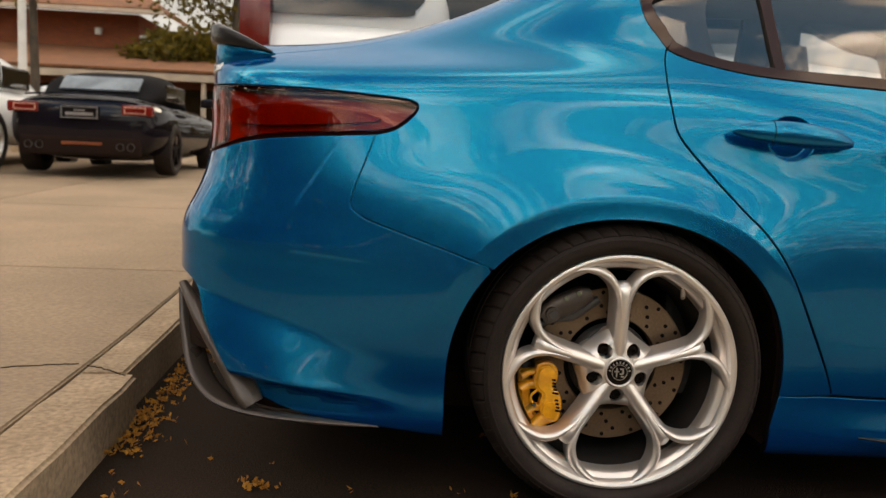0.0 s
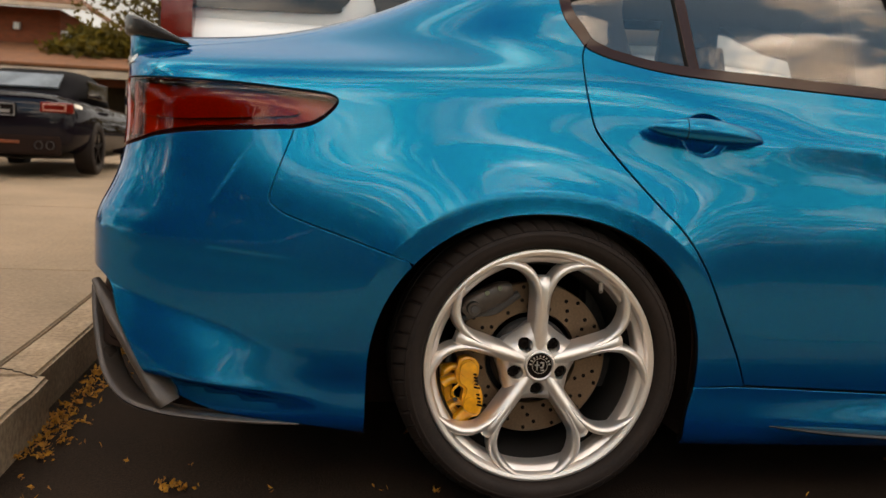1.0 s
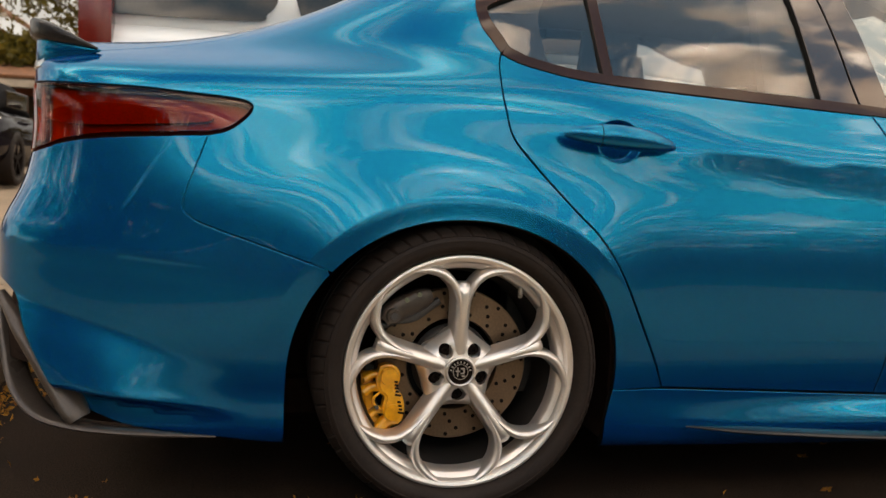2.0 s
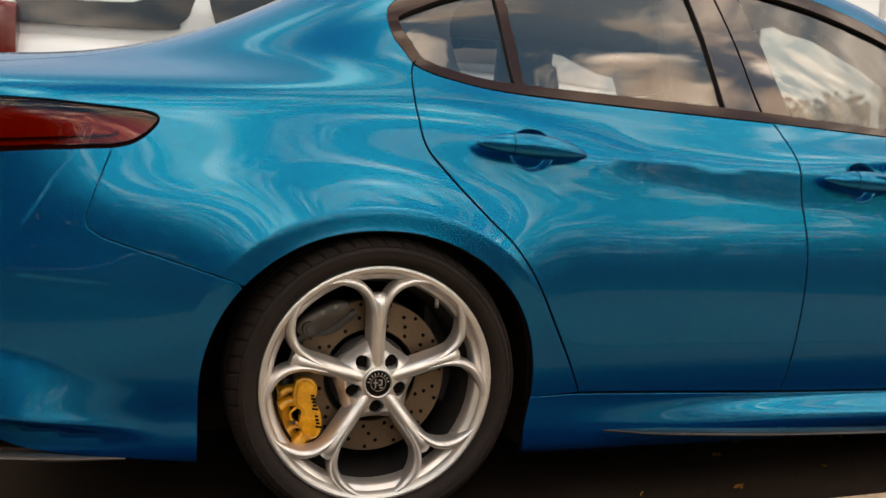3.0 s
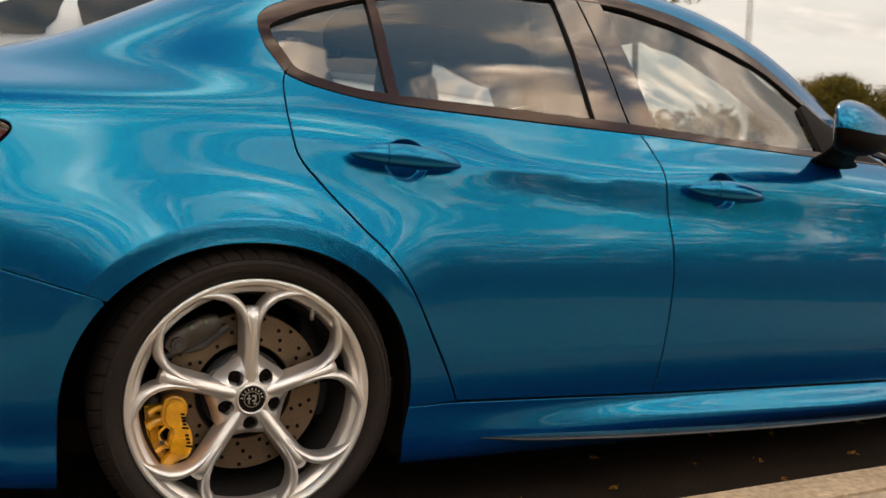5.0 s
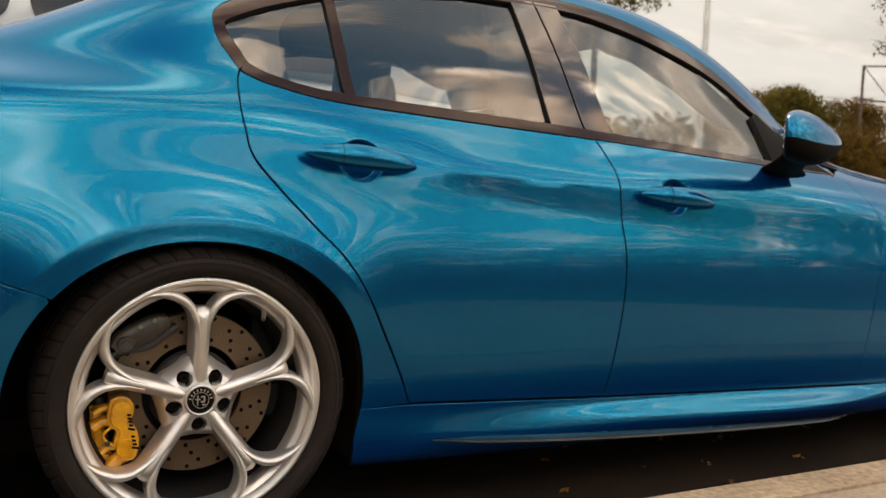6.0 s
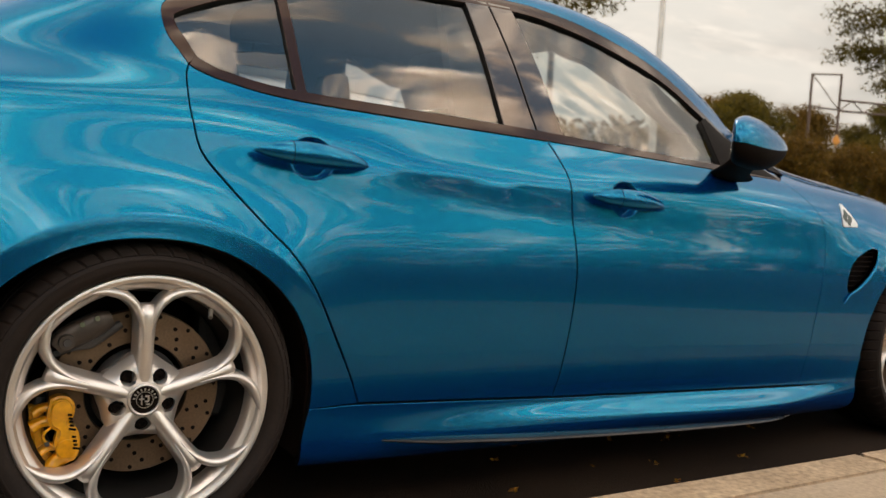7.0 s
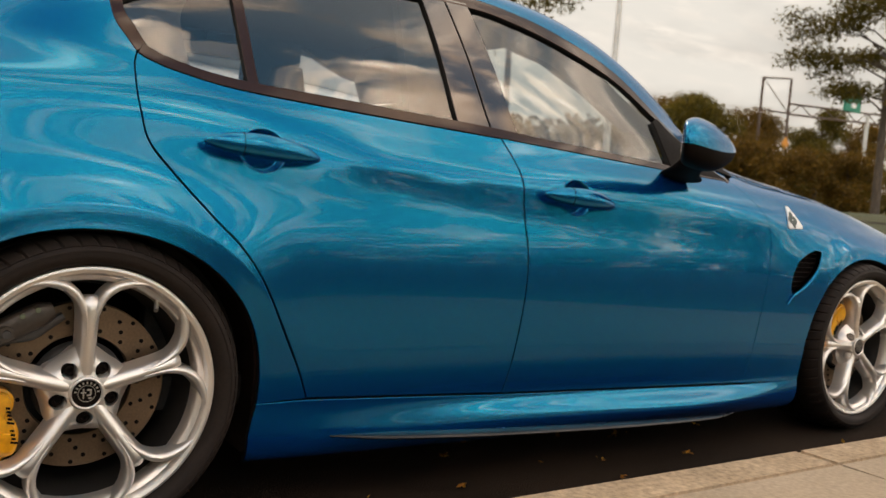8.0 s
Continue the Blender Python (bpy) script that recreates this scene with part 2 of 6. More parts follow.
# from the floor up to the middle of the roof
NET = []
NET.append(row(-0.84, 3.50, (-0.7, 0.20, 0.15), (0.5, 0.12, 0.115), (3.3, 0.14, 0.11)))
NET.append(row(-0.90, 3.56, (-0.7, 0.09, 0.155), (0.5, 0.03, 0.125), (2.0, 0.045, 0.105), (3.3, 0.06, 0.11)))
NET.append(row(-0.94, 3.60, (-0.7, 0.05, 0.18), (-0.3, 0.0, 0.17), (0.4, 0.012, 0.165), (0.8, -0.010, 0.160), (2.0, -0.010, 0.14), (2.3, 0.01, 0.14), (3.3, 0.03, 0.15)))
NET.append(row(-0.97, 3.62, (-0.7, 0.055, 0.26), (-0.3, 0.012, 0.26), (0.36, 0.004, 0.228), (0.55, 0.010, 0.226), (0.8, 0.003, 0.216), (1.0, -0.010, 0.208), (1.2, -0.022, 0.202), (1.5, -0.040, 0.194), (1.8, -0.060, 0.186), (2.00, -0.056, 0.186), (2.15, -0.026, 0.187), (2.30, -0.002, 0.188), (3.3, 0.02, 0.22)))
NET.append(row(-1.00, 3.63, (-0.7, 0.046, 0.31), (-0.3, 0.002, 0.30), (0.5, 0.006, 0.264), (1.08, 0.014, 0.243), (1.6, 0.016, 0.228), (2.0, 0.014, 0.217), (2.4, 0.008, 0.222), (3.3, 0.01, 0.28)))
NET.append(row(-1.02, 3.63, (-0.7, 0.036, 0.37), (-0.3, -0.008, 0.36), (0.5, -0.002, 0.302), (1.08, 0.002, 0.278), (1.6, 0.006, 0.262), (2.0, 0.008, 0.250), (2.4, 0.006, 0.27), (3.3, 0.01, 0.35)))
NET.append(row(-1.03, 3.63, (-0.7, 0.03, 0.45), (-0.3, -0.02, 0.45), (0.5, -0.018, 0.41), (2.0, -0.010, 0.375), (3.3, 0.01, 0.43)))
NET.append(row(-1.03, 3.62, (-0.7, 0.028, 0.54), (-0.3, -0.028, 0.54), (0.5, -0.036, 0.54), (2.0, -0.020, 0.52), (3.3, 0.01, 0.51)))
NET.append(row(-1.03, 3.60, (-0.7, 0.032, 0.615), (-0.3, -0.030, 0.63), (0.5, -0.040, 0.62), (2.0, -0.020, 0.60), (3.3, 0.02, 0.58)))
NET.append(row(-0.985, 3.57, (-0.7, 0.036, 0.70), (-0.3, -0.018, 0.72), (0.2, -0.024, 0.70), (0.5, -0.031, 0.69), (2.0, -0.015, 0.67), (3.3, 0.04, 0.64)))
NET.append(row(-0.965, 3.52, (-0.7, 0.045, 0.78), (-0.3, 0.010, 0.80), (0.2, -0.004, 0.78), (0.5, -0.018, 0.76), (2.0, -0.005, 0.73), (3.3, 0.07, 0.69)))
NET.append(row(-0.965, 3.48, (-0.7, 0.058, 0.885), (-0.3, 0.036, 0.892), (0.2, 0.010, 0.875), (0.5, -0.011, 0.83), (2.0, 0.004, 0.79), (3.3, 0.12, 0.73)))
NET.append(row(-0.965, 3.45, (-0.7, 0.080, 0.950), (-0.3, 0.054, 0.962), (0.1, 0.030, 0.950), (0.5, 0.008, 0.90), (2.0, 0.026, 0.85), (3.3, 0.18, 0.75)))
NET.append(row(-0.97, 3.42, (-0.7, 0.130, 0.976), (-0.3, 0.098, 0.990), (0.1, 0.056, 0.998), (0.5, 0.040, 0.965), (2.0, 0.065, 0.895), (2.7, 0.125, 0.855), (3.3, 0.26, 0.78)))
NET.append(row(-0.97, 3.40, (-0.7, 0.205, 1.003), (-0.3, 0.165, 1.030), (0.0, 0.095, 1.05), (0.5, 0.072, 1.03), (1.0, 0.070, 1.000), (2.0, 0.12, 0.93), (2.7, 0.21, 0.885), (3.3, 0.34, 0.80)))
NET.append(row(-0.97, 3.38, (-0.75, 0.26, 1.018), (-0.5, 0.235, 1.045), (-0.3, 0.215, 1.085), (0.0, 0.14, 1.15), (0.5, 0.135, 1.16), (1.0, 0.130, 1.145), (1.5, 0.16, 1.105), (1.9, 0.19, 1.02), (2.12, 0.22, 0.965), (2.7, 0.30, 0.905), (3.3, 0.42, 0.82)))
NET.append(row(-0.97, 3.36, (-0.75, 0.32, 1.024), (-0.5, 0.29, 1.06), (-0.3, 0.27, 1.125), (0.0, 0.215, 1.245), (0.5, 0.215, 1.29), (1.0, 0.215, 1.28), (1.4, 0.225, 1.24), (1.7, 0.24, 1.165), (2.05, 0.28, 1.02), (2.25, 0.31, 0.96), (2.7, 0.38, 0.92), (3.3, 0.50, 0.835)))
NET.append(row(-0.97, 3.35, (-0.75, 0.39, 1.030), (-0.5, 0.36, 1.07), (-0.3, 0.34, 1.14), (0.0, 0.27, 1.285), (0.5, 0.27, 1.370), (1.0, 0.27, 1.378), (1.3, 0.275, 1.365), (1.6, 0.285, 1.30), (1.9, 0.31, 1.185), (2.2, 0.36, 1.02), (2.35, 0.39, 0.97), (2.7, 0.46, 0.93), (3.3, 0.58, 0.845)))
NET.append(row(-0.97, 3.34, (-0.75, 0.47, 1.034), (-0.5, 0.44, 1.078), (-0.3, 0.42, 1.15), (0.0, 0.35, 1.30), (0.5, 0.34, 1.405), (1.0, 0.34, 1.418), (1.3, 0.345, 1.41), (1.6, 0.355, 1.345), (1.9, 0.39, 1.22), (2.25, 0.44, 1.03), (2.4, 0.47, 0.975), (2.8, 0.55, 0.93), (3.3, 0.66, 0.85)))
NET.append(row(-0.97, 3.34, (-0.75, 0.68, 1.040), (-0.5, 0.67, 1.085), (-0.3, 0.66, 1.16), (0.0, 0.62, 1.32), (0.5, 0.62, 1.43), (1.0, 0.62, 1.445), (1.3, 0.62, 1.435), (1.6, 0.63, 1.37), (1.9, 0.64, 1.24), (2.3, 0.68, 1.03), (2.45, 0.69, 0.985), (2.8, 0.72, 0.94), (3.3, 0.78, 0.855)))
NET.append(row(-0.97, 3.34, (-0.75, 0.90, 1.042), (-0.5, 0.90, 1.088), (-0.3, 0.90, 1.165), (0.0, 0.90, 1.33), (0.5, 0.90, 1.44), (1.0, 0.90, 1.455), (1.3, 0.90, 1.445), (1.6, 0.90, 1.38), (1.9, 0.90, 1.25), (2.3, 0.90, 1.035), (2.45, 0.90, 0.99), (2.8, 0.90, 0.945), (3.3, 0.90, 0.86)))
NET = np.array(NET, float)
NET[-1, :, 1] = MID + (MID - NET[-2, :, 1]) / 5  # so that the two halves meet in the middle
NV, NS = NET.shape[0], NET.shape[1]


def weights(u, n):
    """Clamped uniform cubic B-spline: first control index and four weights for each u in 0 .. n - 1."""
    u = np.clip(u, 0, n - 1 - 1e-6)
    i = np.floor(u).astype(int)
    t = u - i
    w = np.stack([(1 - t) ** 3 / 6, (3 * t ** 3 - 6 * t ** 2 + 4) / 6, (-3 * t ** 3 + 3 * t ** 2 + 3 * t + 1) / 6, t ** 3 / 6], -1)
    return np.stack([np.clip(i + k - 1, 0, n - 1) for k in range(4)], -1), w


def loft(s, v):
    s, v = np.asarray(s, float), np.asarray(v, float)
    si, sw = weights(s, NS)
    vi, vw = weights(v, NV)
    return np.einsum("...a,...b,...abk->...k", vw, sw, NET[vi[..., :, None], si[..., None, :]])


def arch(x, z, cx):
    """1 on the rim of the wheel opening, more outside it."""
    return (np.abs((x - cx + 0.007) / 0.376) ** 2.15 + np.abs(np.maximum(z - 0.30, 0) / 0.364) ** 2.15) ** (1 / 2.15)


def step(x, a, b):
    t = np.clip((x - a) / (b - a), 0, 1)
    return t * t * (3 - 2 * t)


def detail(p, s):
    """How far the skin stands proud of the loft, in metres: flared arches and pressed lines."""
    x, y, z = p[..., 0], p[..., 1], p[..., 2]
    side = step(y, 0.35, 0.25)
    out = np.zeros_like(x)
    for cx in (0.0, 2.82):
        q = arch(x, z, cx)
        rise = np.clip((1.50 - q) / (1.50 - 1.135), 0, 1)
        out = out + 0.0105 * np.where(rise < 1, rise ** 2.6, 1 - 0.35 * step(q, 1.135, 1.02)) * step(z, 0.36, 0.56) * (1.0 if cx < 1 else step(x, 2.52, 2.70))
    # shoulder line that starts behind the rear handle and runs forward: a soft crest with an undercut
    d = z - ease(x, [(0.3, 0.840), (0.6, 0.834), (0.9, 0.822), (1.04, 0.822), (1.3, 0.838), (1.6, 0.828), (2.1, 0.782), (2.5, 0.745)])
    fall = ease(x, [(0.45, 0.036), (0.8, 0.062), (1.05, 0.090), (1.4, 0.150), (2.1, 0.120)])
    crown = np.where(d > 0, 1 - step(d, 0.0, 0.09), np.clip(1 + d / fall, 0, 1) ** 1.5)
    out = out + ease(x, [(0.3, 0.004), (0.55, 0.0065), (0.9, 0.0095), (1.3, 0.0110), (2.0, 0.0115)]) * crown * step(x, 0.44, 0.66) * step(x, 2.48, 2.1)
    # door-pull cups
    for cx, cz in ((0.345, 0.852), (1.275, 0.804)):
        out = out - 0.028 * step(np.hypot((x - cx) / 0.056, (z - cz) / 0.050), 1.0, 0.72)
    # pressed fold and swelling lower corner of the rear bumper
    fold = -0.623 - 0.623 * (0.812 - z)
    out = out - 0.0028 * step(x - fold, 0.002, -0.009) * step(z, 0.62, 0.72) * step(z, 0.90, 0.83)
    ledge = z - (0.571 - 0.10 * (x + 0.743))
    out = out + 0.003 * np.where(ledge > 0, 1 - step(ledge, 0, 0.09), 1 - step(-ledge, -0.01, 0.05)) * step(x, -0.45, -0.65)
    brow, edge = 0.378 - 0.33 * (x + 0.64), 0.280 - 0.19 * (x + 0.664)
    swell = np.clip((brow - z) / (brow - edge), 0, 1) ** 1.12 * step(z, edge - 0.035, edge - 0.003)
    out = out + 0.046 * swell * step(x, -0.44, -0.76)
    return out * side


def skin(s, v, lift=0.0, e=0.004):
    """Point and outward normal on the finished skin."""
    def raw(a, b):
        p = loft(a, b)
        du, dv = loft(a + e, b) - loft(a - e, b), loft(a, b + e) - loft(a, b - e)
        n = np.cross(du, dv)
        n = n / np.maximum(np.linalg.norm(n, axis=-1, keepdims=True), 1e-12)
        return p + n * detail(p, a)[..., None]
    p = raw(s, v)
    du, dv = raw(s + 2 * e, v) - raw(s - 2 * e, v), raw(s, v + 2 * e) - raw(s, v - 2 * e)
    n = np.cross(du, dv)
    n = n / np.maximum(np.linalg.norm(n, axis=-1, keepdims=True), 1e-12)
    return p + n * lift, n


def unroll(x):
    """The s of a place x along the flank."""
    return NREAR + (np.asarray(x, float) + 0.72) / 0.2


def on_skin(X, z, lift=0.0):
    """Point and normal for the unrolled length X and the height z."""
    X, z = np.asarray(X, float), np.asarray(z, float)
    s = unroll(X)
    lo, hi = np.full(s.shape, 1.0), np.full(s.shape, NV - 1.0)
    for _ in range(22):
        mid = (lo + hi) / 2
        up = loft(s, mid)[..., 2] < z
        lo, hi = np.where(up, mid, lo), np.where(up, hi, mid)
    return skin(s, (lo + hi) / 2, lift)


# ---- building blocks ----
def mesh_of(name, verts, faces, material, normals=None, smooth=True):
    me = bpy.data.meshes.new(name)
    me.from_pydata([tuple(map(float, v)) for v in verts], [], faces)
    if smooth:
        me.polygons.foreach_set("use_smooth", [True] * len(me.polygons))
    if normals is not None:
        me.normals_split_custom_set_from_vertices([tuple(map(float, n)) for n in normals])
    me.materials.append(material)
    return me


def part(name, shape, material, parent=None, label="", m=None):
    """Links a bmesh or a mesh as one object under a thing or under a part."""
    if isinstance(shape, bmesh.types.BMesh):
        bmesh.ops.recalc_face_normals(shape, faces=shape.faces)
        me = bpy.data.meshes.new(name)
        shape.to_mesh(me)
        shape.free()
        me.materials.append(material)
        shape = me
    ob = new(name, shape)
    if m is not None:
        ob.matrix_basis = m
    if parent is not None:
        ob.parent = parent
    if label:
        ob["label"] = label
    return ob


def thing(name, label, category, m=None, group="", kind=""):
    ob = tagged(new(name), label, category, group, kind)
    ob.empty_display_size = 0.1
    if m is not None:
        ob.matrix_basis = m
    return ob


def box(a, b, bevel=0.0, seg=2, bm=None):
    bm = bm or bmesh.new()
    made = bmesh.ops.create_cube(bm, size=1)["verts"]
    for v in made:
        v.co = [a[i] + (v.co[i] + 0.5) * (b[i] - a[i]) for i in range(3)]
    if bevel:
        es = list({e for v in made for e in v.link_edges})
        bmesh.ops.bevel(bm, geom=es, offset=bevel, segments=seg, affect="EDGES", profile=0.6)
    return bm


def shade(ob, angle=40):
    """Smooth faces with sharp edges past the angle."""
    me = ob.data
    me.polygons.foreach_set("use_smooth", [True] * len(me.polygons))
    me.set_sharp_from_angle(angle=radians(angle))
    return ob


def catmull(pts, n=8):
    """A smooth line through the points."""
    p = np.array(pts, float)
    if len(p) < 3:
        t = np.linspace(0, 1, n + 1)[:, None]
        return p[0] * (1 - t) + p[-1] * t
    q = np.vstack([2 * p[0] - p[1], p, 2 * p[-1] - p[-2]])
    out = []
    for i in range(1, len(q) - 2):
        for t in np.arange(n) / n:
            a, b, c, d = q[i - 1], q[i], q[i + 1], q[i + 2]
            out.append(0.5 * (2 * b + (c - a) * t + (2 * a - 5 * b + 4 * c - d) * t * t + (3 * b - a - 3 * c + d) * t ** 3))
    out.append(p[-1])
    return np.array(out)


def sweep(path, widths, heights, sides=12, power=2.0, up=(0, 0, 1), closed_ends=True):
    """A bar of rounded section along a path; widths across, heights along up."""
    path, up = np.array(path, float), np.array(up, float)
    n = len(path)
    widths, heights = np.interp(np.linspace(0, 1, n), np.linspace(0, 1, len(widths)), widths), np.interp(np.linspace(0, 1, n), np.linspace(0, 1, len(heights)), heights)
    bm, rings = bmesh.new(), []
    for i in range(n):
        tan = path[min(i + 1, n - 1)] - path[max(i - 1, 0)]
        tan = tan / (np.linalg.norm(tan) + 1e-12)
        side = np.cross(tan, up)
        side = side / (np.linalg.norm(side) + 1e-12)
        top = np.cross(side, tan)
        ring = []
        for k in range(sides):
            a = 2 * math.pi * k / sides
            c, s = math.cos(a), math.sin(a)
            c, s = math.copysign(abs(c) ** (2 / power), c), math.copysign(abs(s) ** (2 / power), s)
            ring.append(bm.verts.new(path[i] + side * c * widths[i] / 2 + top * s * heights[i] / 2))
        rings.append(ring)
    for a, b in zip(rings, rings[1:]):
        for k in range(sides):
            bm.faces.new((a[k], a[(k + 1) % sides], b[(k + 1) % sides], b[k]))
    if closed_ends:
        bm.faces.new(rings[0][::-1])
        bm.faces.new(rings[-1])
    return bm


def lathe(profile, seg=96, axis="y", close=False):
    """Turns (radius, depth) points about the y axis."""
    bm, rings = bmesh.new(), []
    for r, d in profile:
        rings.append([bm.verts.new((r * math.cos(2 * math.pi * k / seg), d, r * math.sin(2 * math.pi * k / seg))) for k in range(seg)])
    pairs = list(zip(rings, rings[1:])) + ([(rings[-1], rings[0])] if close else [])
    for a, b in pairs:
        for k in range(seg):
            bm.faces.new((a[k], a[(k + 1) % seg], b[(k + 1) % seg], b[k]))
    return bm


def cylinder(r1, r2, a, b, seg=24, bm=None):
    """A round bar from a to b."""
    bm = bm or bmesh.new()
    a, b = Vector(a), Vector(b)
    m = Matrix.Translation((a + b) / 2) @ (b - a).to_track_quat("Z", "Y").to_matrix().to_4x4()
    bmesh.ops.create_cone(bm, cap_ends=True, segments=seg, radius1=r1, radius2=r2, depth=(b - a).length, matrix=m)
    return bm


# ---- panels cut out of the car's skin ----
def v_at(X, z):
    """Height parameter of the skin at the unrolled length X and height z."""
    X, z = np.asarray(X, float), np.asarray(z, float)
    s = unroll(X)
    lo, hi = np.full(s.shape, 0.6), np.full(s.shape, NV - 1.0)
    for _ in range(24):
        mid = (lo + hi) / 2
        below = loft(s, mid)[..., 2] < z
        lo, hi = np.where(below, mid, lo), np.where(below, hi, mid)
    return (lo + hi) / 2


VS = 0.06  # metres of height for one step of v, about


def lines(*runs):
    """A closed outline of smooth runs of (X, z); each run begins where the last one ended."""
    out = []
    for r in runs:
        c = catmull(r, 6)
        out.extend(c[:-1] if len(out) == 0 or np.linalg.norm(out[-1] - c[0]) > 1e-6 else c[:-1])
    return np.array(out)


def to_v(outline):
    o = np.array(outline, float)
    return np.stack([o[:, 0], v_at(o[:, 0], o[:, 1]) * VS], -1)


def inside(pts, poly):
    x, y = pts[:, 0], pts[:, 1]
    hit = np.zeros(len(pts), bool)
    j = len(poly) - 1
    for i in range(len(poly)):
        xi, yi, xj, yj = *poly[i], *poly[j]
        cross = ((yi > y) != (yj > y)) & (x < (xj - xi) * (y - yi) / (yj - yi + 1e-15) + xi)
        hit ^= cross
        j = i
    return hit


def tidy(poly, most):
    """Evenly spaced points along a closed outline, corners kept."""
    out = []
    for a, b in zip(poly, np.roll(poly, -1, 0)):
        d = np.linalg.norm(b - a)
        if d < 1e-5:
            continue
        k = max(1, int(math.ceil(d / most)))
        out.extend(a + (b - a) * t for t in np.arange(k) / k)
    return np.array(out)


def shrink(poly, gap):
    area = np.sum(poly[:, 0] * np.roll(poly[:, 1], -1) - np.roll(poly[:, 0], -1) * poly[:, 1])
    t = np.roll(poly, -1, 0) - np.roll(poly, 1, 0)
    n = np.stack([-t[:, 1], t[:, 0]], -1) / (np.linalg.norm(t, axis=1, keepdims=True) + 1e-12)
    return poly + n * gap * (1 if area > 0 else -1)


def panel(name, outline, material, parent, lift=0.0, gap=0.0018, depth=0.016, step_size=0.014, holes=(), label="", guides=()):
    """A sheet cut from the skin along an outline in (X, v), with its edges folded inwards."""
    from mathutils.geometry import delaunay_2d_cdt
    rims = [shrink(tidy(np.array(outline, float), step_size), gap)] + [tidy(np.array(h, float), step_size) for h in holes]
    pts, edges = [], []
    for r in rims:
        k = len(pts)
        pts.extend(r.tolist())
        edges.extend((k + i, k + (i + 1) % len(r)) for i in range(len(r)))
    # pressed lines get mesh edges of their own
    leads = []
    for gl in guides:
        gl = np.array(gl, float)
        ok = inside(gl, shrink(rims[0], 0.004))
        k = len(pts)
        pts.extend(gl.tolist())
        for i in range(len(gl) - 1):
            if ok[i] and ok[i + 1]:
                edges.append((k + i, k + i + 1))
        leads.append(gl)
    lo, hi = rims[0].min(0), rims[0].max(0)
    gx, gy = np.meshgrid(np.arange(lo[0], hi[0], step_size), np.arange(lo[1], hi[1], step_size))
    gx[1::2] += step_size / 2
    g = np.stack([gx.ravel(), gy.ravel()], -1)
    g = g[inside(g, rims[0])]
    for r in rims + leads:
        if len(g) == 0:
            break
        near = np.full(len(g), 9.0)
        for i in range(0, len(r), 1):
            near = np.minimum(near, np.hypot(g[:, 0] - r[i, 0], g[:, 1] - r[i, 1]))
        g = g[near > step_size * 0.55]
    for r in rims[1:]:
        g = g[~inside(g, r)]
    pts.extend(g.tolist())
    vs, es, fs, vo, eo, fo = delaunay_2d_cdt([Vector(p) for p in pts], edges, [], 0, 1e-6)
    flat = np.array([tuple(v) for v in vs])
    tri = np.array([f for f in fs if len(f) == 3])
    mid = flat[tri].mean(1)
    keep = inside(mid, rims[0])
    for r in rims[1:]:
        keep &= ~inside(mid, r)
    tri = tri[keep]
    P, N = skin(unroll(flat[:, 0]), flat[:, 1] / VS, lift)
    a = flat[tri]
    cw = ((a[:, 1, 0] - a[:, 0, 0]) * (a[:, 2, 1] - a[:, 0, 1]) - (a[:, 2, 0] - a[:, 0, 0]) * (a[:, 1, 1] - a[:, 0, 1])) < 0
    tri[cw] = tri[cw][:, ::-1]
    verts, norms, faces = P.tolist(), N.tolist(), tri.tolist()
    if depth:
        for ri, r in enumerate(rims):
            p, n = skin(unroll(r[:, 0]), r[:, 1] / VS, lift)
            t = np.roll(p, -1, 0) - np.roll(p, 1, 0)
            out = np.cross(t, n)
            out = out / (np.linalg.norm(out, axis=1, keepdims=True) + 1e-12)
            area = np.sum(r[:, 0] * np.roll(r[:, 1], -1) - np.roll(r[:, 0], -1) * r[:, 1])
            if (area < 0) != (ri > 0):
                out = -out
            k, c = len(verts), len(r)
            edge = 0.0015
            for q, nn in ((p, n), (p + out * edge * 0.7 - n * edge * 0.5, n * 0.6 + out * 0.8), (p + out * edge - n * edge * 1.5, out), (p + out * edge - n * depth, out)):
                verts.extend(q.tolist())
                norms.extend((nn / (np.linalg.norm(nn, axis=1, keepdims=True) + 1e-12)).tolist())
            for b in range(3):
                for i in range(c):
                    j = (i + 1) % c
                    f = (k + b * c + i, k + b * c + j, k + (b + 1) * c + j, k + (b + 1) * c + i)
                    faces.append(f[::-1] if area > 0 else f)
    me = mesh_of(name, verts, faces, material, norms)
    # deep folds are coloured black, which paints shade into the shut lines
    if depth > 0.012:
        me.materials.append(GAP_SHADE)
        idx = np.zeros(len(faces), int)
        first = len(tri)
        for r in rims:
            idx[first + 2 * len(r):first + 3 * len(r)] = 1
            first += 3 * len(r)
        me.polygons.foreach_set("material_index", idx.tolist())
    return part(name, me, material, parent, label)


